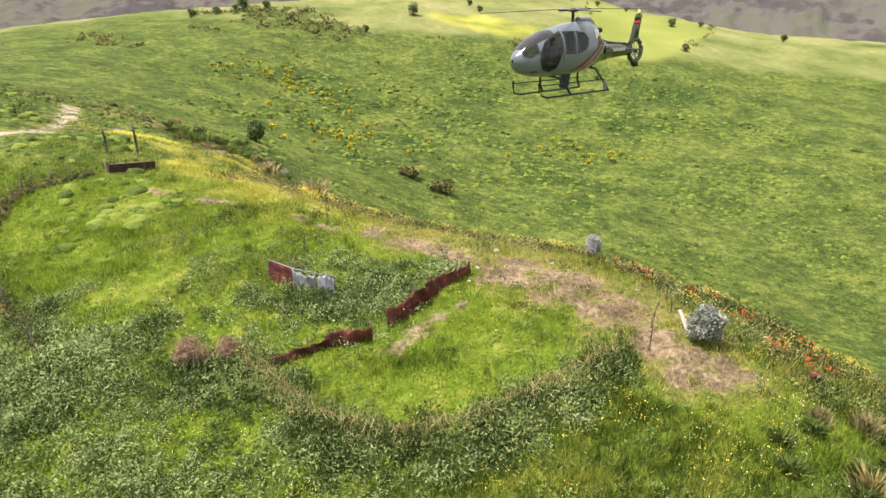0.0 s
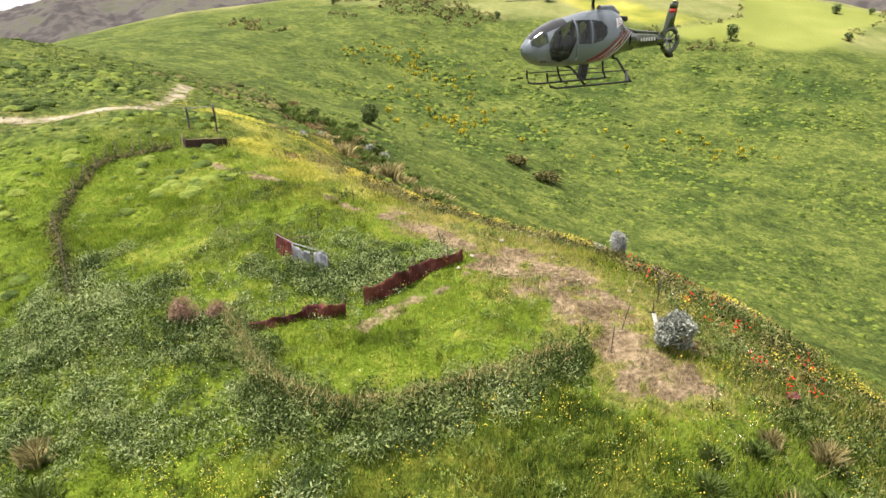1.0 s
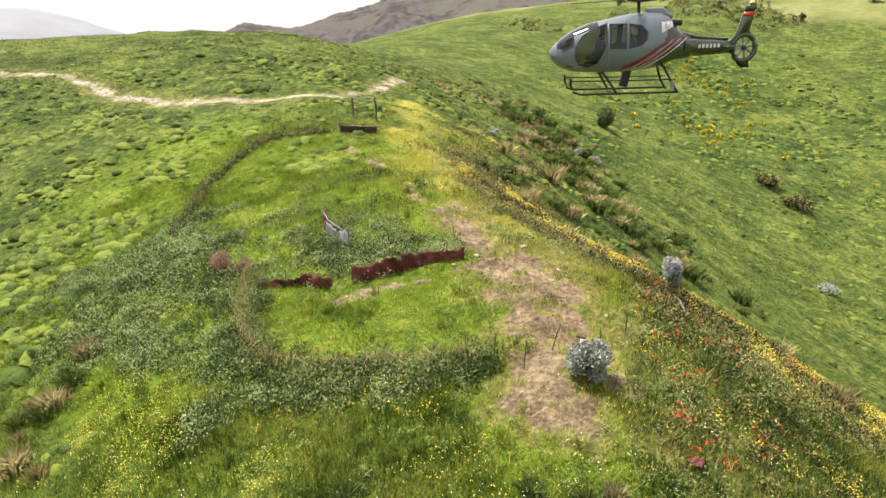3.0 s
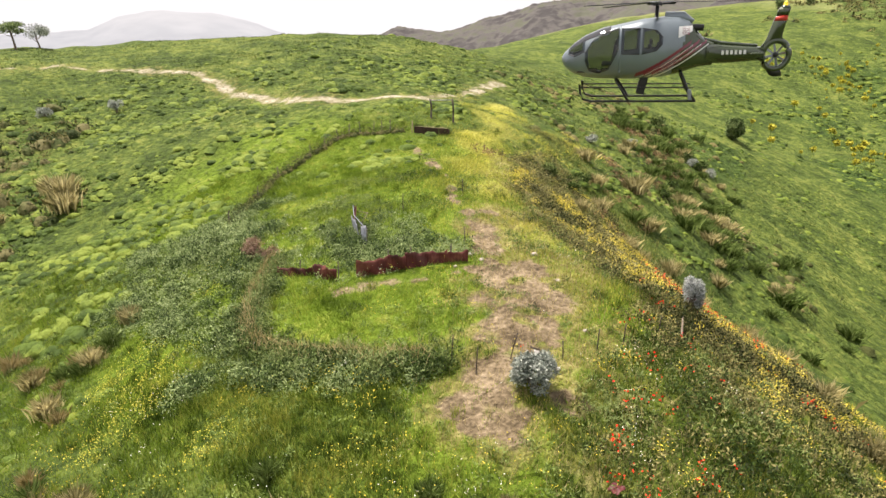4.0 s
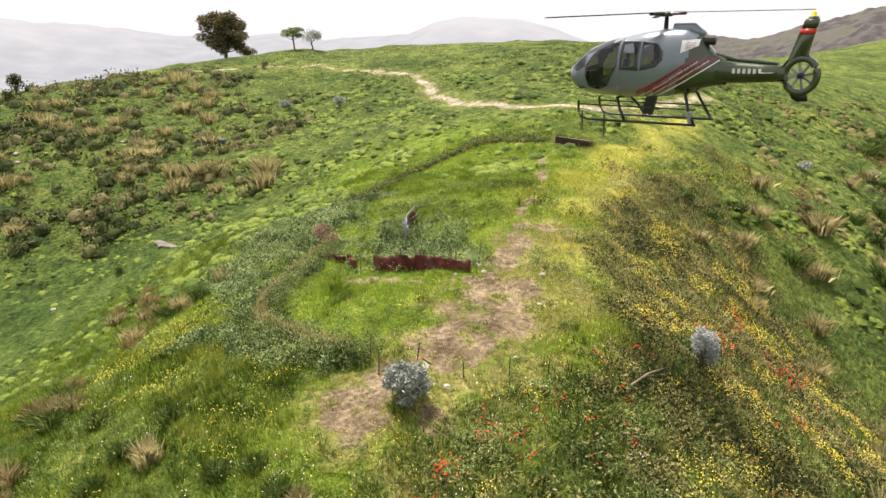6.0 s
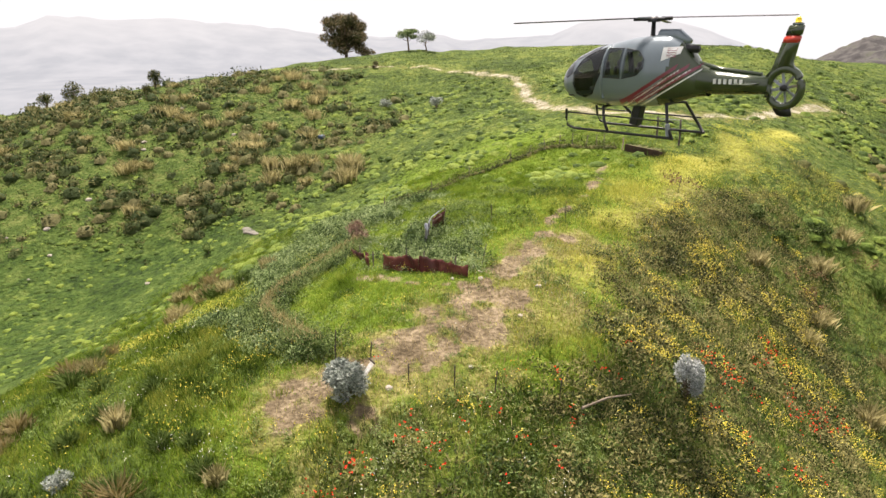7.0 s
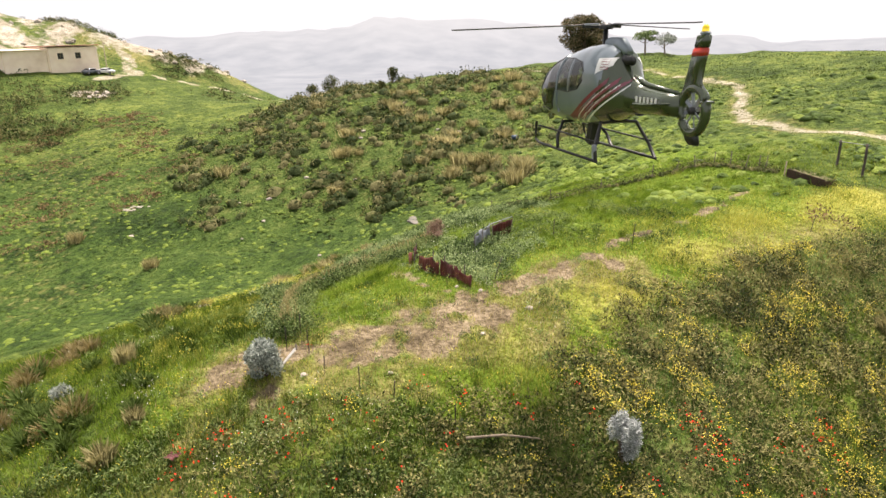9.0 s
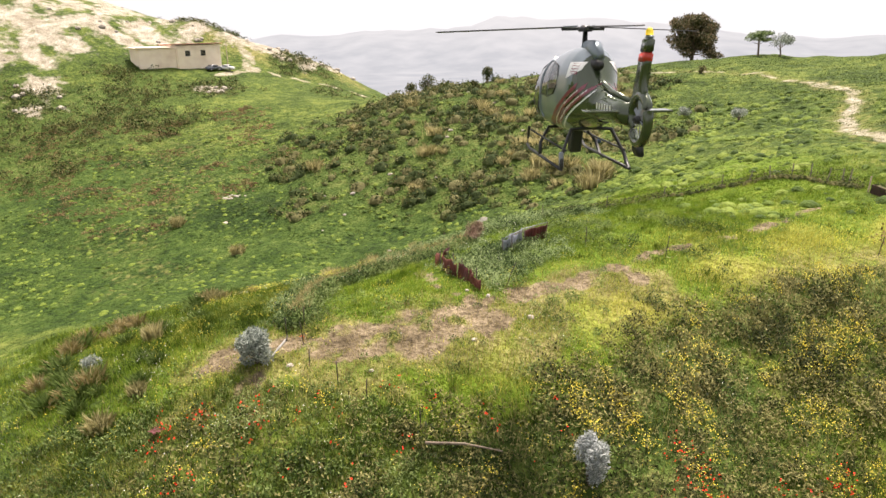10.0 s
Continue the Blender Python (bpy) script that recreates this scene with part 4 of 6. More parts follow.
def flowers():
    def petals(name, dens, box_, n, lo, hi, size, material, label, per=1):
        x, y = strewn(n, box_, dens)
        if per > 1:
            x = np.repeat(x, per) + RNG.normal(0, 0.13, len(x) * per)
            y = np.repeat(y, per) + RNG.normal(0, 0.13, len(y) * per)
        at = np.stack([x, y, land(x, y) + RNG.uniform(lo, hi, len(x))], 1)
        v, f = leaves(at, size, 0.85, 2.0)
        tagged(build(name, v, f, material), label, "flowers", kind="stuff")
    petals("yellow_daisies", lambda x, y: np.maximum(0.7 * patches(x, y, DRIFTS, 0.7, 1.0) * ease(ripple(x, y, 0.9, 41), 0.0, 0.5), 0.6 * north_of_crest(x, y) * ease(ripple(x, y, 1.5, 47), 0.15, 0.5) * (0.35 + 0.65 * ease(y, 29, 34))),
           (-10, 24, 20, 52), 14500, 0.35, 0.66, 0.052, m_yellow, "yellow daisies in drifts on the slope", 11)
    petals("meadow_daisies", lambda x, y: open_zone(x, y) * ease(ripple(x, y, 2.0, 42), 0.1, 0.6) * np.exp(-(np.hypot(x - 3, y - 19) / 13) ** 2),
           (-16, 6, 20, 36), 9000, 0.2, 0.5, 0.05, m_yellow, "small yellow flowers scattered in the grass", 3)
    petals("mustard_flowers", lambda x, y: patches(x, y, MUSTARD, 0.6, 0.9) * (0.12 + 0.88 * ease(ripple(x, y, 1.6, 45), -0.1, 0.6)), (-34, 34, 0, 74), 84000, 0.15, 0.45, 0.05, m_mustard, "yellow wild mustard along the crest", 3)
    petals("mustard_drift", lambda x, y: patches(x, y, [(-4.5, 15.4, 1.3), (-2.8, 13.8, 1.2), (-6, 13.8, 1.2), (3.5, 14.5, 1.0), (-1.0, 12.5, 1.2), (-7.0, 15.5, 1), (-9, 19.5, .8)], 0.6, 0.8), (-10, 8, 8, 20), 4200, 0.25, 0.6, 0.042, m_mustard, "yellow wild mustard drift in the lower meadow", 5)
    petals("poppies", lambda x, y: patches(x, y, POPPIES, 0.5, 0.7) * ease(ripple(x, y, 0.9, 43), 0.1, 0.6), (0, 18, 20, 50), 5200, 0.4, 0.7, 0.08, m_poppy, "red poppies scattered through the slope", 3)
    petals("white_umbels", lambda x, y: open_zone(x, y) * ease(ripple(x, y, 2.5, 44), 0.2, 0.7) * np.exp(-(np.hypot(x - 4, y - 24) / 16) ** 2), (-15, 6, 24, 44), 5000, 0.25, 0.6, 0.04, m_white, "tiny white flowers in the meadow", 3)


def heath():
    cx, cy = strewn(17000, (-140, -165, -20, 36), lambda x, y: patches(x, y, HEATH, 0.4, 0.8) * (0.3 + 0.7 * ease(ripple(x, y, 6, 51), -0.3, 0.4)) * (1 - 0.35 * ease(y, 2, 12)))
    k = 32
    size = 0.4 + 1.4 * RNG.uniform(0, 1, len(cx)) ** 1.6
    w = (size > 0.62) & (cy > -60)
    domes("heath_bushes", "rounded brown and olive heath bushes on the mound", cx[w], cy[w], 0.68 * size[w], 0.62, m_heath_core, "shrub")
    at = units(len(cx) * k).reshape(len(cx), k, 3) * size[:, None, None] * np.array([1, 1, 0.85]) * RNG.uniform(0.4, 1, (len(cx), k, 1)) ** 0.5
    at[:, :, 2] = np.abs(at[:, :, 2])
    at += np.stack([cx, cy, land(cx, cy)], 1)[:, None, :]
    v, f = leaves(at.reshape(-1, 3), np.repeat(0.15 + size * 0.2, k), 0.5, 0.6)
    tagged(build("heath_scrub", v, f, m_heath), "brown and olive heath bushes on the mound", "shrub", kind="stuff")


def tussock(name, label, x, y, high, wide, n, material, group="", broad=1.0):
    """A round tuft of long arching blades."""
    r = np.abs(RNG.normal(0, wide * 0.45, n))
    w = RNG.uniform(0, 6.283, n)
    px, py = r * np.cos(w), r * np.sin(w)
    h = high * RNG.uniform(0.5, 1.05, n)
    side = RNG.uniform(0, 6.283, n)
    out = wide * RNG.uniform(0.2, 1.0, n)
    b = broad * RNG.uniform(0.012, 0.026, n) * (1 + high * 0.5)
    root = np.stack([px, py, np.full(n, -0.06)], 1)
    s = np.stack([np.cos(side), np.sin(side), 0 * side], 1) * b[:, None]
    mid = root + np.stack([np.cos(w) * out * 0.3, np.sin(w) * out * 0.3, h * 0.65], 1)
    tip = root + np.stack([np.cos(w) * out, np.sin(w) * out, h], 1)
    v = np.stack([root - s, root + s, mid + s * 0.8, tip, mid - s * 0.8], 1).reshape(-1, 3)
    ob = build(name, v, np.arange(5 * n).reshape(n, 5), material)
    ob.location = (x, y, ground_z(x, y))
    return tagged(ob, label, "tussock", group)


def bush(name, label, x, y, size, tall, n, leaf, material, lobes=9, group="", stem=m_bark, category="bush", slim=0.5, lump=0.45):
    """A shrub: forked stems and a lumpy crown of small leaves."""
    m = pose(x, y, ground_z(x, y))
    top = thing(name, label, category, m, group)
    hubs = units(lobes, 0.5) * np.array([size * 0.55, size * 0.55, tall * 0.32]) + [0, 0, tall * 0.52]
    build("stem", *joined([tube([(0, 0, -0.1), (h[0] * 0.3, h[1] * 0.3, h[2] * 0.5), tuple(h)], [0.04 * tall, 0.025 * tall, 0.008 * tall], 5) for h in hubs]), stem, top)
    pick = RNG.integers(0, lobes, n)
    at = hubs[pick] + units(n) * RNG.uniform(0.35, 1, (n, 1)) ** 0.5 * np.array([size * lump, size * lump, tall * lump * 0.75])
    at[:, 2] = np.maximum(at[:, 2], 0.02)
    build("foliage", *leaves(at, leaf, slim, 0.6), material, top)
    return top


def tree(name, label, x, y, tall, spread, trunk_high, n, leaf, material, limbs=7, group="", flat=0.6, low=0.6, puff=0.4):
    m = pose(x, y, ground_z(x, y))
    top = thing(name, label, "tree", m, group)
    lean = RNG.normal(0, 0.04 * tall, 2)
    pts = [(0, 0, -0.2), (lean[0] * 0.4, lean[1] * 0.4, trunk_high * 0.5), (lean[0], lean[1], trunk_high), (lean[0] * 1.3, lean[1] * 1.3, tall * 0.8)]
    build("trunk", *tube(pts, [0.045 * tall, 0.034 * tall, 0.028 * tall, 0.008 * tall], 8), m_bark, top, smooth=True)
    hubs = []
    for i in range(limbs):
        w = 6.283 * i / limbs + RNG.uniform(-0.4, 0.4)
        z0 = trunk_high * RNG.uniform(0.75, 1.15)
        reach = spread * RNG.uniform(0.45, 0.85)
        tip = Vector((lean[0] + math.cos(w) * reach, lean[1] + math.sin(w) * reach, z0 + (tall - z0) * RNG.uniform(0.25 if low > 0.5 else 0.0, 0.85)))
        start = Vector((lean[0], lean[1], z0))
        build("limb", *tube([start, start.lerp(tip, 0.5) + Vector((0, 0, -0.05 * tall)), tip], [0.016 * tall, 0.01 * tall, 0.004 * tall], 5), m_bark, top)
        hubs.append(tip)
    hubs += [Vector((lean[0], lean[1], tall * 0.86))] + [Vector((RNG.normal(0, spread * 0.4), RNG.normal(0, spread * 0.4), tall * RNG.uniform(low, 0.9))) for _ in range(limbs)]
    hubs = np.array([tuple(h) for h in hubs])
    pick = RNG.integers(0, len(hubs), n)
    at = hubs[pick] + units(n) * RNG.uniform(0.2, 1, (n, 1)) ** 0.5 * np.array([spread * puff, spread * puff, spread * puff * flat])
    build("crown", *leaves(at, leaf, 0.4, 0.3), material, top)
    return top


near_grass()
dry_grass()
hill_grass()
cushions()
far_scrub()
brambles()
flowers()
heath()

# the silver-leaved bushes
bush("silver_bush", "silver-grey leafy bush beside the bare path", 10.15, 23.15, 0.95, 1.35, 5200, 0.12, m_silver, 16, slim=0.45, lump=0.34)
bush("pale_bush", "pale silver-grey bush on the flowery slope", 8.67, 36.0, 0.68, 1.75, 4200, 0.1, m_pale, 11, lump=0.36)
bush("small_silver_bush", "small silver-grey bush low on the slope", 11.2, 13.7, 0.5, 0.6, 1200, 0.09, m_silver, 6)
for bx, by, s in ((-69.1, 24, 1.1), (-65.6, 31.3, 1.3)):
    bush("silver_shrub", "rounded silver-grey shrub on the far bank", bx, by, s, s * 1.1, 900, 0.2, m_silver, 8, "silver shrubs on the bank")
bush("dead_bush", "brown leafless twiggy dead bush in the brambles", -9.6, 22.6, 0.8, 1.0, 2600, 0.2, m_dead, 10, slim=0.08)
bush("dead_bush", "brown leafless twiggy dead bush in the brambles", -8.4, 22.9, 0.55, 0.7, 1600, 0.2, m_dead, 8, slim=0.08)
bush("green_bush", "round dark green bush on the far slope", -39.6, 139, 2.5, 3.9, 5200, 0.42, m_bramble, 18, lump=0.3)
bush("dark_bush", "low dark green bush across the valley", -8.4, 151, 3.2, 1.8, 1200, 0.5, m_scrub, 8)
bush("dark_bush", "low dark green bush across the valley", -0.5, 143, 3.8, 2.0, 1400, 0.5, m_scrub, 8)
bush("dark_bush", "low dark green bush across the valley", 10, 110, 1.8, 1.2, 700, 0.35, m_silver, 8)
bush("gully_bush", "small dark bush in the gully", -34.3, 6.1, 0.7, 1.1, 900, 0.14, m_reed, 6)
bush("skyline_bush", "thorny brown-green bush on the skyline", -97, -37.8, 1.6, 2.6, 900, 0.3, m_heath, 8, "skyline bushes")
bush("skyline_bush", "thorny brown-green bush on the skyline", -86.3, -14.5, 1.3, 2.6, 800, 0.3, m_heath, 8, "skyline bushes")
bush("skyline_bush", "thorny brown-green bush on the skyline", -91, -30, 2.0, 3.0, 1100, 0.3, m_heath, 8, "skyline bushes")
bush("skyline_bush", "thorny brown-green bush on the skyline", -80, -14, 1.0, 1.5, 700, 0.25, m_heath, 8, "skyline bushes")

# tussocks
for tx, ty, th, tw in ((10.9, 18.0, 0.5, 0.36), (12.3, 18.7, 0.5, 0.36), (10.6, 16.9, 0.5, 0.4), (8.9, 12.9, 0.6, 0.45), (13.1, 17.2, 0.4, 0.3), (-11, 15, 0.8, 0.6), (-10.2, 13.4, 0.7, 0.5), (4.3, 12.2, 0.6, 0.45), (7.6, 13.6, 0.6, 0.45), (6.3, 15.2, 0.55, 0.4)):
    tussock("grass_tussock", "dark green arching grass tussock in the meadow", tx, ty, th, tw, 420, m_reed, "green tussocks")
for tx, ty, th, tw in ((14.6, 19.5, 0.75, 0.45), (12.8, 19.3, 0.6, 0.3), (-42.6, 19.7, 2.0, 1.2), (-44.6, 20.2, 2.4, 1.4), (-46.4, 19.6, 1.8, 1.1), (-50, 12.8, 1.9, 1.1), (-52.6, 9.6, 1.8, 1.1), (-48.5, 10.5, 1.7, 1.0), (-10.5, 13.9, 1.0, 0.6), (-12.2, 16.4, 0.9, 0.55),
                       (-16, 9, 0.9, 0.6), (-8.5, 11.4, 0.9, 0.6), (-13, 11.5, 0.8, 0.6), (1.5, 10.6, 0.8, 0.5), (8.6, 14.6, 0.9, 0.4), (-32.2, -36.2, 1.6, 0.9), (-28, -20, 1.3, 0.8), (-7, 47.5, 0.9, 0.7), (-4.5, 50.5, 1.0, 0.8), (-1.5, 47.8, 0.9, 0.7), (2.2, 49.5, 1.1, 0.8), (6, 51, 1.0, 0.8), (-9.5, 53.5, 1.1, 0.8), (-13, 57.5, 1.1, 0.9), (-3.2, 55, 1.2, 0.9), (3.5, 55.5, 1.2, 0.9), (-16.5, 60.5, 1.2, 0.9), (-8.5, 60, 1.2, 1.0), (9.5, 46.5, 1.0, 0.8), (13.5, 41.5, 1.0, 0.8), (17, 37, 0.9, 0.7)):
    tussock("dry_tussock", "dry brown grass tussock with pale plumes", tx, ty, th, tw, 420, m_tussock, "dry tussocks")

far_tuft = tussock("dry_tussock", "pale brown plumed tussock among the heath bushes", -58, 5, 1.5, 1.3, 300, m_tussock, "heath tussocks")
green_tuft = tussock("grass_tussock", "dark olive tussock on the lower slope", -9, 58, 1.1, 1.0, 240, m_reed, "olive tussocks", 1.8)
for i in range(44):
    tx, ty = RNG.uniform(-84, -46), RNG.uniform(-32, 18)
    if patches(np.array([tx]), np.array([ty]), HEATH, 0.3, 0.5)[0] > 0.5:
        copy_thing(far_tuft, pose(tx, ty, ground_z(tx, ty), 0, 0, RNG.uniform(0, 360)) @ Matrix.Scale(RNG.uniform(0.5, 1.2), 4))
brown_tuft = tussock("dry_tussock", "brown dry tussock below the crest", -12.8, 63.9, 1.7, 1.3, 240, m_tussock, "brown tussocks", 2.4)
for i in range(96):
    k_ = RNG.uniform(0, 1)
    tx, ty = -44 + 46 * k_ + RNG.normal(0, 4), 112 - 48 * k_ + RNG.normal(0, 5)
    if ty < 55:
        continue
    copy_thing(green_tuft if i % 4 else brown_tuft, pose(tx, ty, ground_z(tx, ty), 0, 0, RNG.uniform(0, 360)) @ Matrix.Scale(RNG.uniform(0.6, 1.4) * (1.0 if i % 4 else 0.65), 4))
plume = tussock("dry_tussock", "straw-coloured plumed tussock on the shoulder of the spur", 6.3, 8.6, 0.85, 0.55, 200, m_straw, "tussocks on the shoulder", 1.0)
olive = tussock("grass_tussock", "olive arching tussock on the shoulder of the spur", -1.0, 9.6, 0.75, 0.6, 200, m_reed, "tussocks on the shoulder", 1.3)
for i in range(50):
    a_ = int(RNG.integers(0, len(SHOULDER) - 1))
    k_ = RNG.uniform(0, 1)
    tx = SHOULDER[a_][0] * (1 - k_) + SHOULDER[a_ + 1][0] * k_ + RNG.normal(0, 0.8)
    ty = SHOULDER[a_][1] * (1 - k_) + SHOULDER[a_ + 1][1] * k_ + RNG.normal(0, 0.9)
    copy_thing(olive if i % 3 == 0 else plume, pose(tx, ty, ground_z(tx, ty), 0, 0, RNG.uniform(0, 360)) @ Matrix.Scale(RNG.uniform(0.5, 1.15), 4))
for bx, by, s_ in ((-42.6, 115.2, 1.5), (-26, 101.5, 1.4), (-28.6, 102, 1.2), (-12.3, 50, 0.8), (-10.3, 51, 0.8), (-12.8, 55.3, 0.9), (-20, 84, 1.0), (-15, 73, 0.8)):
    bush("slope_bush", "dark green low bush on the lower slope", bx, by, s_, s_ * 1.1, 700, 0.22 * s_, m_weed, 8, "bushes on the lower slope")
for bx, by, s_ in ((-27.7, 76.2, 0.9), (-30.5, 89.3, 1.0), (-27.2, 101, 1.1), (-25.1, 103.4, 1.1)):
    bush("silver_shrub", "small silver-grey shrub on the lower slope", bx, by, s_, s_, 600, 0.2, m_silver, 8, "silver shrubs on the lower slope")

# the pine on the mound and its neighbours
tree("pine_tree", "dark broad pine with a partly brown crown on the mound", -120, 15.3, 11.2, 4.7, 3.4, 18000, 0.45, m_pine, 26, flat=0.7, low=0.32, puff=0.3).location.z -= 0.9
bush("pine_shrub", "dark evergreen shrub beside the pine", -117, 19.5, 2.4, 2.0, 1200, 0.35, m_pine, 8)
tree("umbrella_pine", "small umbrella pine with a flat green crown", -108.3, 28.6, 4.6, 2.3, 2.6, 2200, 0.3, m_bramble, 6, flat=0.4)
tree("olive_tree", "small pale grey-green olive tree", -108.7, 32.2, 3.9, 2.2, 1.2, 1800, 0.28, m_silver, 6, flat=0.8)
bush("mound_bush", "low dark bush on the hilltop by the track", -91, 22, 0.9, 1.0, 500, 0.2, m_pine, 6)

# far trees, dotted over the rising fields
fx = ((66.8, 320, 4.5), (-15, 359, 4.5), (138.5, 420, 4), (100, 455, 2.6), (118, 452, 2.4), (84, 462, 2.4), (-100, 352, 5), (-112, 345, 3), (-90, 356, 3.4), (-106, 357, 2.6), (20, 385, 2.6), (160, 432, 2.6), (124, 352, 2.8), (-119, 330, 3.2), (-36, 322, 2.4), (15, 402, 2.6), (200, 405, 3))
first = bush("field_tree", "dark round tree standing alone in the far fields", fx[0][0], fx[0][1], 3.4, 5.5, 900, 0.8, m_bramble, 10, "trees in the far fields", category="tree")
for x_, y_, s_ in fx[1:]:
    copy_thing(first, pose(x_, y_, ground_z(x_, y_), 0, 0, 40 * s_) @ Matrix.Scale(s_ / 4.5, 4))

# giant fennel in flower on the north slope
fennel = thing("giant_fennel", "tall yellow-flowering fennel plant on the slope", "plant", pose(-48, 165, ground_z(-48, 165)), "flowering fennel")
build("stalk", *tube([(0, 0, -0.1), (0.05, 0, 1.0), (0.02, 0.04, 2.0)], [0.05, 0.04, 0.02], 5), m_reed, fennel)
build("flower_head", *leaves(units(130) * np.array([0.55, 0.55, 0.5]) * RNG.uniform(0.0, 1, (130, 1)) + [0, 0, 1.9], 0.4, 0.8), m_fennel, fennel)
for cx_, cy_, n_, spread_ in ((-62, 240, 16, 7), (-52, 232, 10, 6), (-38, 224, 12, 6), (-72, 230, 6, 5), (-24, 174, 16, 6), (40, 202, 10, 6), (53, 200, 10, 6), (-45, 205, 10, 12), (-60, 255, 8, 9), (-20, 200, 8, 12), (5, 185, 6, 10), (-30, 150, 6, 8)):
    for i in range(n_):
        x_, y_ = cx_ + spread_ * RNG.normal(), cy_ + spread_ * RNG.normal()
        copy_thing(fennel, pose(x_, y_, ground_z(x_, y_), 0, 0, RNG.uniform(0, 360)) @ Matrix.Scale(RNG.uniform(0.5, 1.5), 4))


# ---- the old pen: sheets, posts, gate ----
def sheet(name, a, b, high, material, parent=None, label="", waves=9, lean=0.0, sag=0.05, sink=0.1):
    """A thin corrugated metal sheet standing from a to b on the land."""
    a, b = Vector((*a, 0)), Vector((*b, 0))
    d = (b - a)
    nrm = Vector((-d.y, d.x, 0)).normalized()
    nu, nv = waves * 6, 6
    verts = []
    share = np.linspace(0, 1, nu + 1)
    base = land(a.x + d.x * share, a.y + d.y * share)
    for s in (0, 1):
        for j in range(nv + 1):
            for i in range(nu + 1):
                u, v = i / nu, j / nv
                p = a + d * u
                top = high * (1 - sag * math.sin(3.1 * u + a.x) - 0.07 * math.sin(7 * u + 9 * a.y) - 0.04 * math.sin(17 * u + 4 * a.x))
                off = 0.009 * math.sin(u * waves * 6.283) + 0.07 * math.sin(4 * u + 2 * v + 5 * a.x) * v + 0.03 * math.sin(9 * u + 5 * v + 3 * a.y) + lean * v * high + 0.006 * s
                verts.append((p.x + nrm.x * off, p.y + nrm.y * off, base[i] - sink + (top + sink) * v))
    w = nu + 1
    half = w * (nv + 1)
    faces = []
    for j in range(nv):
        for i in range(nu):
            q = (j * w + i, j * w + i + 1, (j + 1) * w + i + 1, (j + 1) * w + i)
            faces += [q, tuple(half + k for k in reversed(q))]
    for i in range(nu):
        for j in (0, nv):
            faces.append((j * w + i, j * w + i + 1, half + j * w + i + 1, half + j * w + i))
    for j in range(nv):
        for i in (0, nu):
            faces.append((j * w + i, (j + 1) * w + i, half + (j + 1) * w + i, half + j * w + i))
    return build(name, verts, faces, material, parent, label, smooth=True)


barrier = thing("sheet_metal_barrier", "low barrier of rusty dark red metal sheets edging the pen", "barrier")
ROW = [(-6.5, 22.2, 0.55, 0.15), (-5.35, 22.75, 0.5, -0.2), (-4.6, 23.25, 0.75, 0.1), (-3.75, 23.3, 0.7, -0.1), (-2.85, 23.55, 0.45, 0.25), (-2.2, 24.25, 0.85, 0.05), (-1.25, 25.25, 0.95, -0.05), (-0.7, 26.05, 0.9, 0.1), (-0.1, 26.85, 0.75, 0.15), (0.55, 27.55, 0.65, -0.15), (1.2, 28.3, 0.5, 0.2)]
for (ax, ay, high, tip), (bx, by, *_) in zip(ROW, ROW[1:]):
    if high == 0.45:
        continue
    sheet("metal_sheet", (ax - 0.03, ay + 0.02), (bx + 0.05, by + 0.04), 0.86 * high, m_rust, barrier, "", 7, tip, 0.1)
for px, py, high in ((-5.3, 22.95, 0.8), (-3.0, 23.75, 0.9), (-1.3, 25.5, 1.15), (-0.65, 26.35, 1.05), (0.6, 27.8, 0.9)):
    z = ground_z(px, py)
    build("post", *tube([(px, py, z - 0.2), (px + 0.04, py, z + high)], 0.03, 6), m_steel, barrier)

pen = thing("metal_sheet_windbreak", "bent zinc and rusty red sheets standing in brambles", "windbreak")
sheet("rusty_sheet", (-7.9, 27.9), (-6.6, 27.05), 0.95, m_rust, pen, "rusty red sheet", 8, 0.12)
sheet("zinc_sheet", (-6.6, 27.03), (-5.55, 26.75), 0.95, m_zinc, pen, "grey zinc sheet", 8, -0.1)
sheet("zinc_sheet", (-5.5, 26.72), (-4.75, 26.55), 0.95, m_zinc, pen, "grey zinc sheet", 6, 0.1)
for px, py in ((-7.9, 27.95), (-6.55, 27.15), (-5.5, 26.85), (-4.72, 26.65)):
    z = ground_z(px, py)
    build("post", *tube([(px, py, z - 0.2), (px, py, z + 1.05)], 0.025, 6), m_steel, pen)
build("rim", *tube([(-7.9, 27.9, ground_z(-7.9, 27.9) + 1.0), (-6.6, 27.1, ground_z(-6.6, 27.1) + 1.02), (-4.7, 26.6, ground_z(-4.7, 26.6) + 1.0)], 0.02, 6), m_zinc, pen, "pale bent edging strip")
build("brace", *tube([(-6.9, 27.6, ground_z(-6.9, 27.6) + 1.0), (-6.0, 27.6, ground_z(-6, 27.6) + 1.15), (-5.5, 26.85, ground_z(-5.5, 26.85) + 1.0)], 0.02, 6), m_wood, pen)

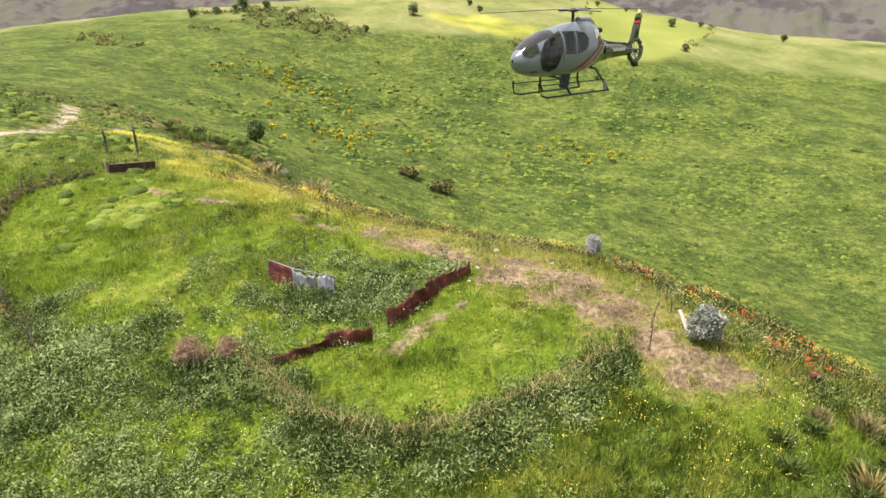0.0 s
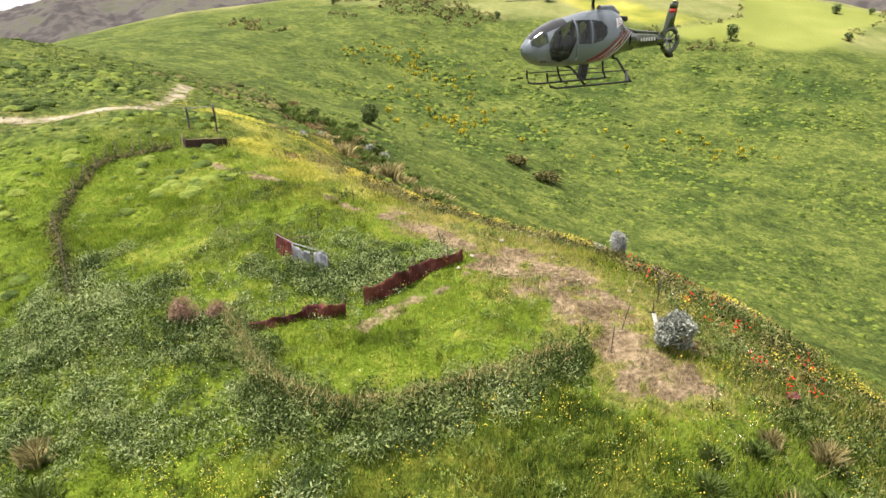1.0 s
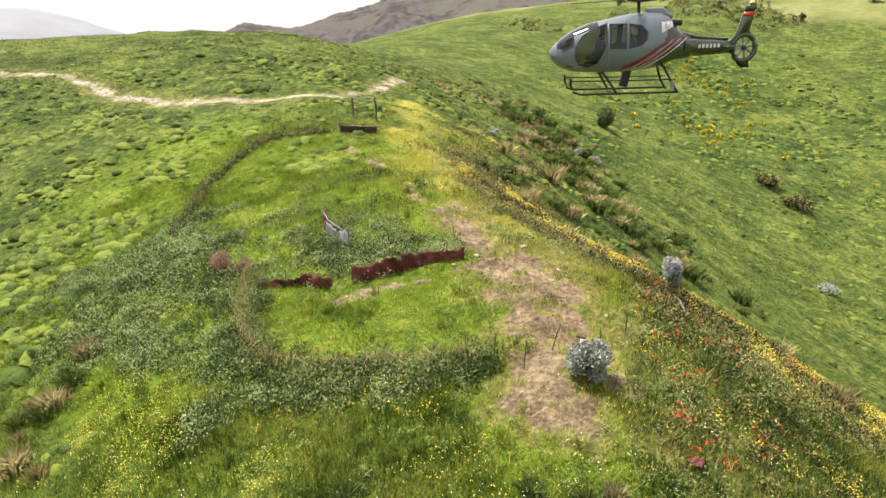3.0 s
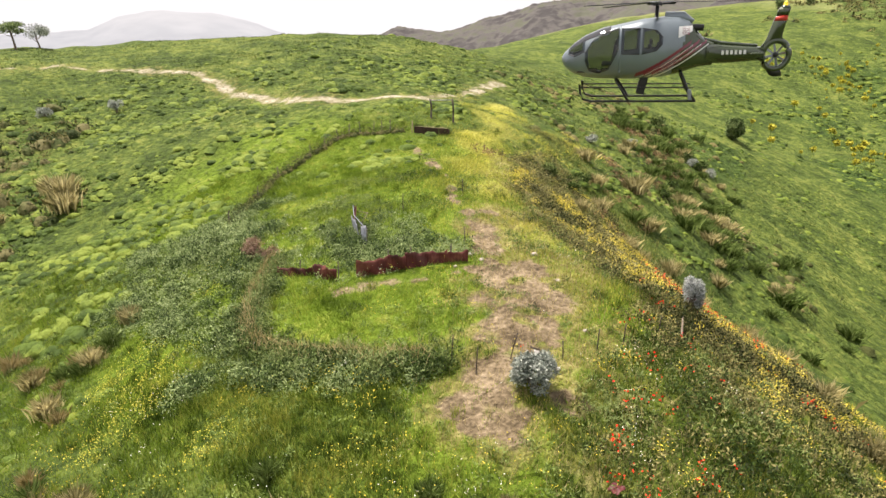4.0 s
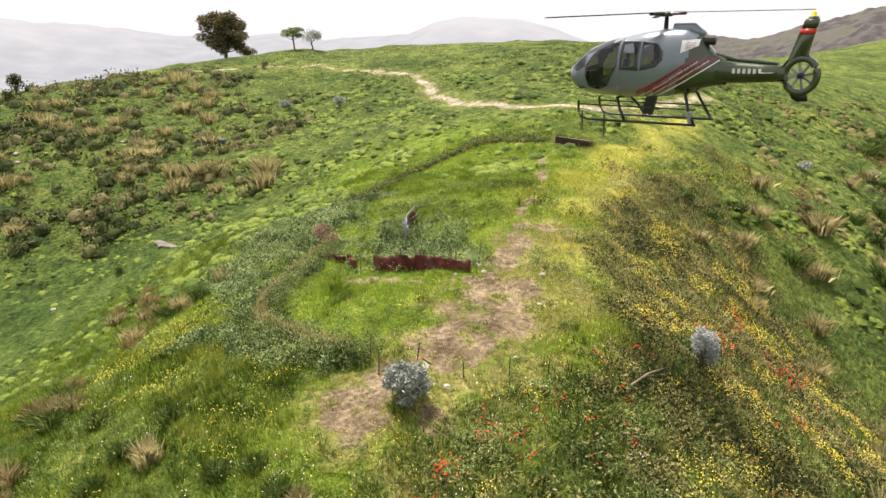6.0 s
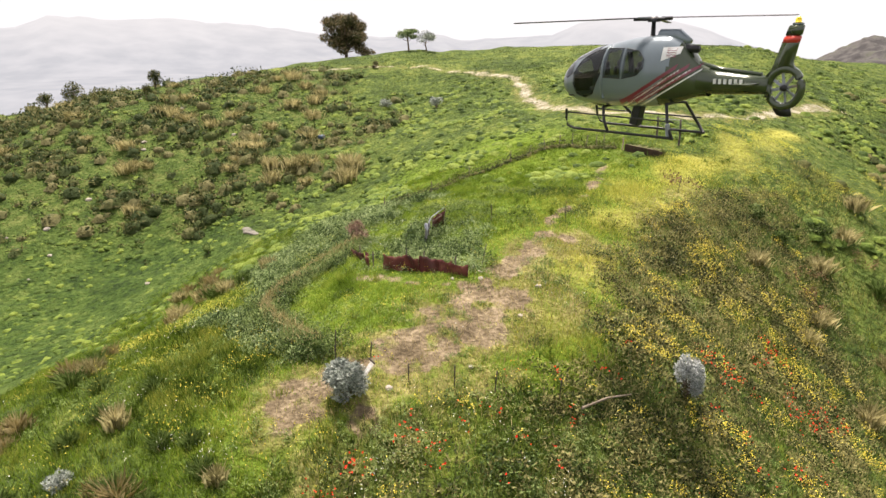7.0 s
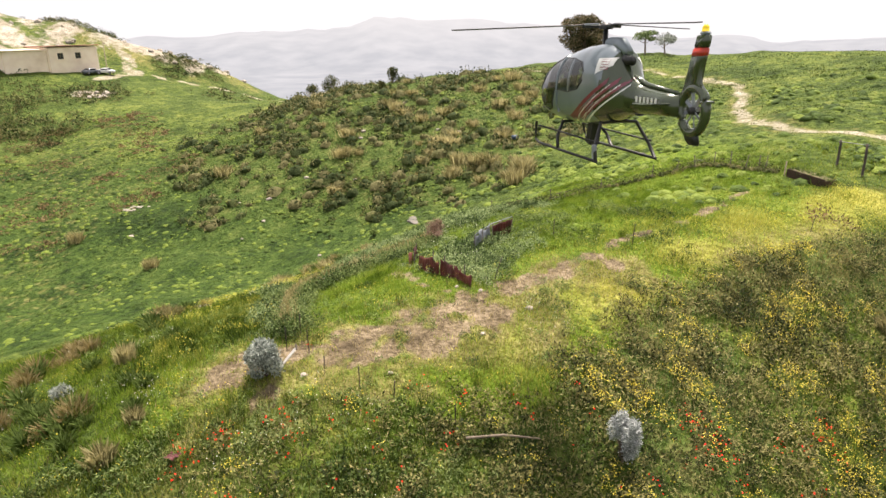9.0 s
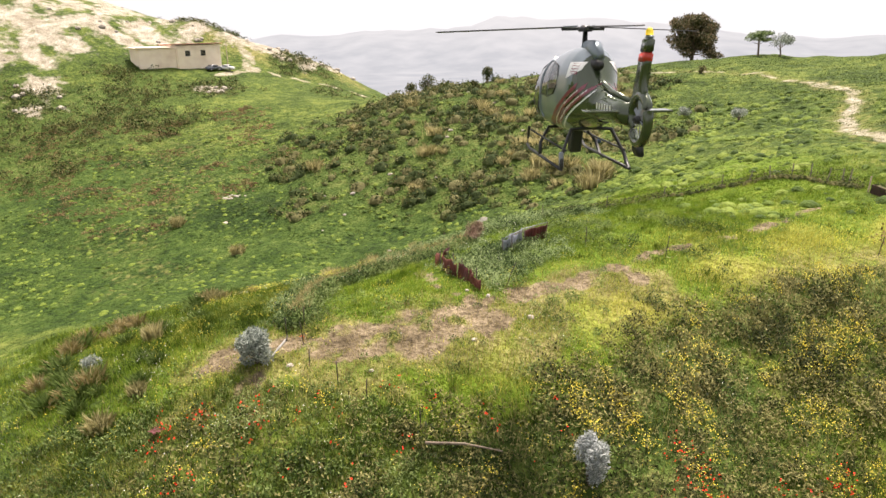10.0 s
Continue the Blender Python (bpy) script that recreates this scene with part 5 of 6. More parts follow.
gate = thing("gate_frame", "open frame of two weathered posts with a top rail", "gate")
gz = [ground_z(-24.3, 47.3), ground_z(-22.7, 48.6)]
build("post", *tube([(-24.3, 47.3, gz[0] - 0.3), (-24.32, 47.3, gz[0] + 1.2), (-24.4, 47.28, 3.85)], 0.085, 8), m_steel, gate)
build("post", *tube([(-22.7, 48.6, gz[1] - 0.3), (-22.72, 48.6, gz[1] + 1.2), (-22.8, 48.55, 3.9)], 0.085, 8), m_steel, gate)
build("top_rail", *tube([(-24.5, 47.2, 3.72), (-23.6, 47.9, 3.78), (-22.7, 48.65, 3.8)], 0.03, 6), m_zinc, gate, "pale thin rail")

m_bank = surface("dark_rotten_wood", two((0.02, 0.012, 0.008), (0.07, 0.04, 0.026)), 3, 0.9)
tz = ground_z(-22, 45.4)
trough = thing("feeding_trough", "dark rusty trough half sunk in grass by the gate", "trough", pose(-21.9, 45.4, tz - 0.12, 0, 3, 42))
part("side", box(3.0, 0.05, 0.85, pose(0, -0.55, 0.25)), m_bank, trough)
part("side", box(3.0, 0.05, 0.75, pose(0, 0.55, 0.2)), m_bank, trough)
part("end", box(0.05, 1.1, 0.85, pose(-1.5, 0, 0.25)), m_bank, trough)
part("end", box(0.05, 1.1, 0.75, pose(1.5, 0, 0.2)), m_bank, trough)
part("earth", box(2.9, 1.05, 0.85, pose(0, 0, 0.22), 0.12), surface("dark_earth", two((0.06, 0.05, 0.025), (0.16, 0.15, 0.05)), 4, 0.9), trough, "grass-grown earth filling")
for px, py in ((-21.4, 45.9), (-22.3, 45.1), (-21.9, 45.6), (-22.8, 44.8), (-21.0, 46.2)):
    top = tussock("bank_grass", "straggly grass growing over the sunken trough", px, py, 0.55, 0.5, 160, m_reed, "grass on the trough")
    top.location.z += 0.2
build("stake", *tube([(-1.7, -0.5, -0.2), (-1.75, -0.5, 1.15)], 0.045, 6), m_wood, trough)

fence = thing("wire_fence", "old wire fence on crooked posts along the pen edge", "fence")
tops = []
for (ax, ay), (bx, by) in zip(FENCE, FENCE[1:]):
    for k in range(1 if ay < 34 else 2):
        px, py = ax + (bx - ax) * k / 2 + RNG.normal(0, 0.12), ay + (by - ay) * k / 2 + RNG.normal(0, 0.12)
        z = ground_z(px, py)
        tip = Vector((px + RNG.normal(0, 0.1), py + RNG.normal(0, 0.1), z + RNG.uniform(0.8, 1.2)))
        build("post", *tube([(px, py, z - 0.2), tip], [0.04, 0.035], 6), m_steel, fence)
        tops.append((Vector((px, py, z)), tip))
for share in (0.5, 0.9):
    build("wire", *tube([a.lerp(b, share) for a, b in tops], 0.008, 4), m_steel, fence)
gx, gy = strewn(90000, (-28, 23, -14, 45), lambda x, y: np.exp(-(along(x, y, FENCE) / 0.45) ** 2) * 0.8)
tagged(build("fence_growth", *leaves(np.stack([gx, gy, land(gx, gy) + RNG.uniform(0.05, 0.55, len(gx))], 1), 0.13, 0.4), m_heath), "dark dry growth tangled along the old fence", "shrub", kind="stuff")

for px, py, high, lx, ly in ((7.9, 22.6, 1.1, 0.05, 0.02), (6.7, 22.5, 1.0, 0.03, 0.05), (8.3, 23.9, 1.1, 0.25, 0.1), (0.2, 29.1, 1.1, -0.4, 0.3), (-6.3, 34.9, 1.1, -0.15, 0.05), (-6.8, 30.6, 1.1, 0.02, 0.02), (9.9, 26.9, 0.9, 0.04, 0), (10.1, 28.3, 0.85, 0, 0.06), (9.6, 25.3, 0.7, -0.05, 0), (-12.2, 44.2, 1.1, 0.1, 0.1), (10.2, 30.6, 0.8, 0.05, 0.02)):
    z = ground_z(px, py)
    tagged(build("fence_stake", *tube([(px, py, z - 0.2), (px + lx * 0.5, py + ly * 0.5, z + high * 0.5), (px + lx, py + ly, z + high)], 0.022, 6), m_steel),
           "thin rusty iron fence stake stuck in the ground", "stake", "fence stakes")


def stone(name, label, x, y, size, group="", squash=0.6, material=m_stone):
    bm = bmesh.new()
    bmesh.ops.create_icosphere(bm, subdivisions=2, radius=size)
    for v in bm.verts:
        v.co *= 1 + 0.28 * noise.noise(v.co * (1.6 / size) + Vector((x, y, 0)))
        v.co.z *= squash
    ob = part(name, bm, material)
    ob.location = (x, y, ground_z(x, y) + size * 0.12)
    return tagged(ob, label, "stone", group)


for sx, sy, ss in ((2.7, 31.4, 0.17), (0.2, 28.7, 0.15), (0.7, 29.0, 0.12), (1.6, 28.9, 0.13), (-0.2, 28.5, 0.1), (8.8, 27.6, 0.1), (5.3, 30.1, 0.12), (1.2, 27.6, 0.1), (9.9, 24.6, 0.14)):
    stone("stone", "pale loose stone on the trodden soil", sx, sy, ss, "loose stones")
for i in range(26):
    x_, y_ = -60 + 14 * RNG.normal(), -8 + 12 * RNG.normal()
    stone("pale_boulder", "pale limestone lump among the heath", x_, y_, RNG.uniform(0.15, 0.4), "limestone lumps")
for i in range(16):
    stone("heaped_stone", "pale stone heaped on the green slope", -42.2 + 0.9 * RNG.normal(), -35.6 + 0.9 * RNG.normal(), RNG.uniform(0.12, 0.34), "stone heap")
for sx, sy, ss in ((-36.2, 9.9, 0.6), (-37.3, 9.5, 0.5), (-35.3, 10.4, 0.45), (-38.2, 9.1, 0.45), (-34.6, 10.9, 0.35)):
    stone("outcrop", "flat grey rock outcrop in the gully", sx, sy, ss, "gully outcrop", 0.35, m_greystone)
for i in range(90):
    w, r = RNG.uniform(0, 6.283), RNG.uniform(0.1, 1) ** 0.5
    cx_, cy_, cr_ = ROCKS[int(RNG.integers(0, len(ROCKS)))]
    x_, y_ = cx_ + math.cos(w) * r * cr_, cy_ + math.sin(w) * r * cr_
    stone("hill_rock", "white limestone rock on the stony hill", x_, y_, RNG.uniform(0.3, 1.0), "rocks of the stony hill", 0.7)

board = thing("leaning_board", "white weathered board leaning against the silver bush", "board", pose(9.55, 23.75, ground_z(9.55, 23.75), 0, 0, 35))
part("plank", box(0.2, 0.03, 0.95, pose(0, 0, 0.42, -38, 12, 0)), surface("worn_white_paint", [(0.3, (0.2, 0.18, 0.16)), (0.47, (0.5, 0.48, 0.45)), (0.7, (0.66, 0.65, 0.62))], 5, 0.7), board)
part("frame", box(0.36, 0.05, 0.06, pose(0, 0.33, 0.83, -38, 12, 0)), m_steel, board, "dark rusty edge")

z1, z2 = ground_z(10.9, 31.2), ground_z(9.7, 33.4)
tagged(build("fallen_branch", *tube([(10.9, 31.2, z1 + 0.4), (10.3, 32.3, (z1 + z2) / 2 + 0.5), (9.7, 33.4, z2 + 0.35)], [0.05, 0.045, 0.025], 7), m_wood), "bare grey branch lying in the flowers", "branch")

bm = bmesh.new()
bmesh.ops.create_grid(bm, x_segments=14, y_segments=10, size=0.2)
for v in bm.verts:
    v.co.z = 0.08 + 0.12 * noise.noise(v.co * 4.0) + 0.05 * noise.noise(v.co * 12.0)
rag = part("plastic_sheet", bm, surface("dark_red_plastic", two((0.05, 0.008, 0.008), (0.11, 0.016, 0.016)), 5, 0.6), None, "", True)
rag.location = (14.2, 22.2, ground_z(14.2, 22.2) + 0.2)
tagged(rag, "crumpled dark red plastic sheet in the grass", "litter")

drum = thing("blue_drum", "dark blue barrel lying in the far meadow", "barrel", pose(-60.3, 15.3, ground_z(-60.3, 15.3) + 0.3, 90, 0, 30))
build("barrel", *tube([(0, 0, -0.45), (0, 0, -0.43), (0, 0, 0), (0, 0, 0.43), (0, 0, 0.45)], [0.27, 0.3, 0.32, 0.3, 0.27], 16), surface("blue_plastic", two((0.03, 0.06, 0.11), (0.07, 0.11, 0.17)), 3, 0.5), drum, smooth=True)
for s in (-0.2, 0.2):
    build("hoop", *tube([(0, 0, s - 0.02), (0, 0, s + 0.02)], 0.335, 16), m_steel, drum)


# ---- the house on the hillside ----
def make_house():
    d = Vector((103.4 - 91.6, 102.4 - 104.9, 0))
    turn = math.degrees(math.atan2(d.y, d.x))
    gz_ = min(ground_z(-91.6, -104.9), ground_z(-103.4, -102.4)) - 0.6
    house = thing("farmhouse", "cream plastered two-storey farmhouse with a low tiled roof", "house", pose(-103.4, -102.4, gz_, 0, 0, turn))
    # local x runs along the front, y outwards
    def wall(name, x0, y0, x1, y1, top, holes=()):
        """A plastered wall 0.3 m thick with real openings (start, end, low, high along its length)."""
        a, b = Vector((x0, y0, 0)), Vector((x1, y1, 0))
        long_ = (b - a).length
        m = Matrix.Translation(a) @ pose(0, 0, 0, 0, 0, math.degrees(math.atan2(b.y - a.y, b.x - a.x)))
        xs = sorted({0.0, long_, *[h[0] for h in holes], *[h[1] for h in holes]})
        zs = sorted({0.0, top, *[h[2] for h in holes], *[h[3] for h in holes]})
        bm = bmesh.new()
        for i in range(len(xs) - 1):
            for j in range(len(zs) - 1):
                cx_, cz_ = (xs[i] + xs[i + 1]) / 2, (zs[j] + zs[j + 1]) / 2
                if any(h[0] < cx_ < h[1] and h[2] < cz_ < h[3] for h in holes):
                    continue
                geom = bmesh.ops.create_cube(bm, size=1)["verts"]
                bmesh.ops.scale(bm, vec=(xs[i + 1] - xs[i], 0.3, zs[j + 1] - zs[j]), verts=geom)
                bmesh.ops.translate(bm, vec=(cx_, 0, cz_), verts=geom)
        bmesh.ops.remove_doubles(bm, verts=bm.verts, dist=0.001)
        bm.transform(m)
        return part(name, bm, m_plaster, house)
    wins = [(4.3, 5.7, 3.9, 5.3), (8.6, 10.0, 3.9, 5.3)]
    wall("front_wall", 0, 0, 12.0, 0, 6.6, wins)
    wall("side_wall", 12.0, -0.16, 12.0, -9, 6.6)
    wall("back_wall", 12.0, -9, 0, -9, 6.6)
    wall("side_wall", 0, -0.16, 0, -9, 6.6)
    # annex, set back, lower
    wall("annex_wall", 12.16, -0.8, 20.5, -3.2, 6.0)
    wall("annex_wall", 20.5, -3.2, 20.0, -9.0, 6.0)
    part("annex_roof", box(9.0, 8.0, 0.22, pose(16.6, -5.6, 6.13, 0, 0, -14)), m_plaster, house, "flat pale roof edge")
    roof = part("roof", box(12.9, 10.4, 0.22, pose(6.0, -4.5, 6.75, 2.0, 0, 0), 0.03), m_rooftile, house, "low terracotta tiled roof")
    for i in range(26):
        build("tile_row", *tube([(-0.3 + i * 0.5, 0.75, 6.98), (-0.3 + i * 0.5, -9.6, 6.62)], 0.09, 6), m_rooftile, roof)
    for x0, x1, z0, z1_ in wins:
        win = part("window", box(x1 - x0 - 0.02, 0.04, z1_ - z0 - 0.02, pose((x0 + x1) / 2, 0.02, (z0 + z1_) / 2)), m_pane, house, "dark window")
        for zz in (z0 + 0.03, z1_ - 0.03, (z0 + z1_) / 2):
            part("frame_bar", box(x1 - x0, 0.07, 0.06, pose((x0 + x1) / 2, 0.03, zz)), m_wood, win)
        for xx in (x0 + 0.03, x1 - 0.03, (x0 + x1) / 2):
            part("frame_bar", box(0.06, 0.065, z1_ - z0, pose(xx, 0.035, (z0 + z1_) / 2)), m_wood, win)
        part("sill", box(x1 - x0 + 0.3, 0.3, 0.08, pose((x0 + x1) / 2, 0.2, z0 - 0.05)), m_plaster, win)
    return house, turn, gz_


house, house_turn, house_z = make_house()
pz = ground_z(-104.6, -101.2)
pole = thing("utility_pole", "slim grey utility pole beside the farmhouse", "pole", pose(-104.4, -101.0, pz))
build("shaft", *tube([(0, 0, -0.5), (0, 0, 7.2)], [0.13, 0.09], 8), m_wood, pole)
build("crossarm", *tube([(-0.5, 0, 6.8), (0.5, 0, 6.8)], 0.05, 6), m_steel, pole)


def make_car(x, y, turn, label, paint):
    car = thing("parked_car", label, "car", pose(x, y, ground_z(x, y) + 0.02, 0, 0, turn), "cars by the farmhouse")
    prof = [(-2.0, 0.35), (-2.0, 0.8), (-1.75, 0.95), (-1.1, 1.0), (-0.6, 1.45), (0.75, 1.48), (1.5, 1.02), (1.95, 0.9), (2.05, 0.6), (2.0, 0.35)]
    bm = bmesh.new()
    a = [bm.verts.new((px, -0.8 if z > 1.2 else -0.85, z)) for px, z in prof]
    b = [bm.verts.new((px, 0.8 if z > 1.2 else 0.85, z)) for px, z in prof]
    bm.faces.new(a)
    bm.faces.new(list(reversed(b)))
    for i in range(len(prof)):
        j = (i + 1) % len(prof)
        bm.faces.new((a[i], b[i], b[j], a[j]))
    bmesh.ops.bevel(bm, geom=bm.edges[:], offset=0.06, segments=2, affect="EDGES")
    part("body", bm, paint, car, "", True)
    for sy in (-0.83, 0.83):
        part("side_window", box(1.7, 0.03, 0.34, pose(0.05, sy, 1.2)), m_pane, car)
    part("windscreen", box(0.05, 1.4, 0.5, pose(-0.86, 0, 1.24, 0, 48, 0)), m_pane, car)
    part("rear_window", box(0.05, 1.4, 0.5, pose(1.14, 0, 1.27, 0, -55, 0)), m_pane, car)
    for wx in (-1.3, 1.3):
        for wy in (-0.8, 0.8):
            wheel = build("wheel", *tube([(wx, wy - 0.1, 0.31), (wx, wy + 0.1, 0.31)], 0.31, 14), m_steel, car)
            build("rim", *tube([(wx, wy - 0.11, 0.31), (wx, wy + 0.11, 0.31)], 0.19, 10), m_zinc, wheel)
    for wy in (-0.6, 0.6):
        part("headlight", box(0.06, 0.3, 0.14, pose(-2.0, wy, 0.72)), m_zinc, car)
    return car


make_car(-99.3, -101.0, house_turn + 8, "dark blue-grey hatchback parked by the farmhouse", surface("dark_car_paint", two((0.05, 0.06, 0.08), (0.08, 0.09, 0.11)), 1, 0.3, coat=0.6, bump=0))
make_car(-102.6, -99.6, house_turn - 60, "white small car parked by the farmhouse", surface("white_car_paint", two((0.6, 0.6, 0.6), (0.75, 0.75, 0.74)), 1, 0.3, coat=0.6, bump=0))


# ---- the helicopter ----
SECTIONS = [(0.0, 1.70, 1.86, 0.05), (0.08, 1.52, 2.02, 0.24), (0.25, 1.33, 2.18, 0.43), (0.55, 1.14, 2.44, 0.63), (1.0, 1.0, 2.74, 0.80), (1.7, 0.93, 3.02, 0.91), (2.5, 0.90, 3.18, 0.94), (3.3, 0.91, 3.34, 0.93), (4.2, 0.97, 3.42, 0.88),
            (4.8, 1.08, 3.40, 0.78), (5.2, 1.20, 3.22, 0.64), (5.5, 1.31, 2.86, 0.50), (5.8, 1.38, 2.50, 0.38), (6.2, 1.42, 2.34, 0.30)]


def hull(s):
    """Bottom, top and half width of the fuselage at s metres from the nose."""
    xs = [q[0] for q in SECTIONS]
    return [float(np.interp(s, xs, [q[k] for q in SECTIONS])) for k in (1, 2, 3)]


def skin(s, z, out=0.0):
    """Half width of the fuselage at a height."""
    lo, hi, w = hull(s)
    mid, half = (lo + hi) / 2 - 0.08 * (hi - lo), (hi - lo) / 2
    k = (z - mid) / (half * (1.16 if z > mid else 0.84))
    return w * max(0.0, 1 - abs(k) ** 2.4) ** (1 / 2.4) + out


def make_helicopter(m):
    paint = surface("grey_teal_paint", [(0.3, (0.1, 0.13, 0.15)), (0.55, (0.15, 0.185, 0.21)), (0.75, (0.2, 0.235, 0.255))], 0.7, 0.28, metal=0.3, bump=0, coat=0.7)
    green = surface("dark_green_paint", two((0.02, 0.032, 0.014), (0.045, 0.062, 0.028)), 0.8, 0.25, metal=0.2, bump=0, coat=0.7)
    black = surface("black_satin", two((0.008, 0.008, 0.009), (0.02, 0.02, 0.022)), 4, 0.45, bump=0)
    crimson = surface("crimson_stripe", two((0.14, 0.01, 0.03), (0.2, 0.02, 0.045)), 2, 0.3, bump=0, coat=0.6)
    white = surface("white_stripe", two((0.6, 0.6, 0.6), (0.72, 0.72, 0.72)), 2, 0.3, bump=0, coat=0.6)
    red = surface("red_fin_band", two((0.4, 0.03, 0.02), (0.5, 0.05, 0.03)), 2, 0.35, bump=0)
    yellow = surface("amber_beacon", two((0.7, 0.5, 0.02), (0.8, 0.6, 0.05)), 3, 0.3, bump=0)
    cloth = surface("grey_seat_cloth", two((0.12, 0.12, 0.13), (0.3, 0.29, 0.28)), 6, 0.9)
    glass = bpy.data.materials.new("tinted_canopy_glass")
    glass.use_nodes = True
    gb = glass.node_tree.nodes["Principled BSDF"]
    gb.inputs["Base Color"].default_value = (0.16, 0.18, 0.19, 1)
    gb.inputs["Roughness"].default_value, gb.inputs["Transmission Weight"].default_value, gb.inputs["IOR"].default_value = 0.03, 1.0, 1.06
    gb.inputs["Coat Weight"].default_value, gb.inputs["Coat Roughness"].default_value = 0.8, 0.02
    heli = thing("helicopter", "grey and dark green light helicopter hovering over the spur", "helicopter", m)

    # windows as (start, end, low line, high line) along the flank
    def lines(pairs):
        return lambda s: float(np.interp(s, [p[0] for p in pairs], [p[1] for p in pairs]))
    panes = {
        "door_window": (1.02, 2.42, lines([(1.02, 1.75), (1.2, 1.32), (1.6, 1.2), (2.0, 1.35), (2.42, 2.2)]), lines([(1.02, 2.05), (1.35, 2.55), (1.9, 2.85), (2.42, 3.02)])),
        "cabin_window": (2.5, 3.25, lines([(2.5, 1.98), (3.25, 1.95)]), lines([(2.5, 2.98), (3.25, 2.98)])),
        "rear_window": (3.33, 4.15, lines([(3.33, 1.95), (3.9, 2.08), (4.15, 2.35)]), lines([(3.33, 2.98), (3.9, 2.88), (4.15, 2.6)])),
        "windscreen": (0.3, 1.0, lines([(0.3, 1.98), (0.6, 1.9), (1.0, 2.1)]), lines([(0.3, 2.15), (0.6, 2.42), (1.0, 2.68)])),
    }

    def in_pane(s, z):
        for lo_, hi_, low, high in panes.values():
            if lo_ + 0.07 < s < hi_ - 0.07 and low(s) + 0.06 < z < high(s) - 0.06:
                return True
        return False
    ns, na = 84, 48
    verts = []
    for i in range(ns + 1):
        s = 6.2 * (i / ns) ** 1.25
        lo, hi, w = hull(s)
        mid, half = (lo + hi) / 2 - 0.08 * (hi - lo), (hi - lo) / 2
        for j in range(na):
            a_ = 6.2832 * j / na
            c_, s_ = math.cos(a_), math.sin(a_)
            r_ = (abs(c_) ** 2.4 + abs(s_) ** 2.4) ** (-1 / 2.4)
            z = mid + r_ * s_ * half * (1.16 if s_ > 0 else 0.84)
            verts.append((-s, r_ * c_ * w, z))
    grey_f, green_f = [], []
    for i in range(ns):
        for j in range(na):
            q = (i * na + j, i * na + (j + 1) % na, (i + 1) * na + (j + 1) % na, (i + 1) * na + j)
            cs = -sum(verts[k][0] for k in q) / 4
            cz_ = sum(verts[k][2] for k in q) / 4
            if in_pane(cs, cz_):
                continue
            (green_f if cs > 4.85 + 0.35 * (cz_ - 2) else grey_f).append(q)
    body = build("fuselage", verts, grey_f, paint, heli, "grey teal metallic cabin shell", smooth=True)
    build("rear_fuselage", verts, green_f, green, heli, "dark green rear shell", smooth=True)

    def decal(name, fn, nu, nv, material, parent, label="", both=(1, -1)):
        """A panel following the flank; fn(u, v) gives place along and height."""
        for sgn in both:
            vv = []
            for j in range(nv + 1):
                for i in range(nu + 1):
                    s, z = fn(i / nu, j / nv)
                    vv.append((-s, sgn * skin(s, z, 0.012), z))
            ff = [(j * (nu + 1) + i, j * (nu + 1) + i + 1, (j + 1) * (nu + 1) + i + 1, (j + 1) * (nu + 1) + i) for j in range(nv) for i in range(nu)]
            build(name, vv, ff, material, parent, label, smooth=True)

    for name, (lo_, hi_, low, high) in panes.items():
        decal(name, lambda u, v: (lo_ + (hi_ - lo_) * u, low(lo_ + (hi_ - lo_) * u) * (1 - v) + high(lo_ + (hi_ - lo_) * u) * v), 26, 12, glass, heli, "tinted glass")
        for edge in (0, 1):
            for sgn in (1, -1):
                pts = []
                for i in range(25):
                    s = lo_ + (hi_ - lo_) * i / 24
                    z = (low, high)[edge](s)
                    pts.append((-s, sgn * skin(s, z, 0.012), z))
                build("window_seal", *tube(pts, 0.017, 5), black, body)
    for sgn in (1, -1):
        build("door_pillar", *tube([(-2.46, sgn * skin(2.46, z, 0.005), z) for z in np.linspace(1.25, 3.08, 12)], 0.05, 6), paint, body)
    # nose glass, over the brow
    vv, nu, nv = [], 20, 16
    for j in range(nv + 1):
        for i in range(nu + 1):
            s = 0.35 + 1.7 * j / nv
            lo, hi, w = hull(s)
            y_ = (i / nu - 0.5) * 2 * w * 0.72
            mid, half = (lo + hi) / 2 - 0.08 * (hi - lo), (hi - lo) / 2 * 1.16
            z = mid + half * (1 - abs(y_ / w) ** 2.4) ** (1 / 2.4) + 0.014
            vv.append((-s, y_, z))
    build("canopy", vv, [(j * (nu + 1) + i, j * (nu + 1) + i + 1, (j + 1) * (nu + 1) + i + 1, (j + 1) * (nu + 1) + i) for j in range(nv) for i in range(nu)], surface("dark_canopy_glass", two((0.012, 0.014, 0.016), (0.02, 0.022, 0.024)), 1, 0.06, bump=0, coat=0.6), heli, "dark canopy glass", smooth=True)
    for k in range(3):
        decal("stripe", lambda u, v: (3.1 + 0.33 * k + 2.15 * u + 0.05 * v, 1.02 + 0.02 * k + 1.28 * u ** 1.25 + 0.17 * v), 24, 3, crimson, body, "crimson stripe")
        decal("stripe_edge", lambda u, v: (3.1 + 0.33 * k + 2.15 * u + 0.09, 1.0 + 0.02 * k + 1.28 * u ** 1.25 - 0.05 + 0.05 * v), 24, 1, white, body, "white stripe")
    decal("tail_flash", lambda u, v: (4.75 + 0.55 * u, 2.55 + 0.25 * u + 0.45 * v * (1 - 0.5 * u)), 12, 6, white, body, "white flash")
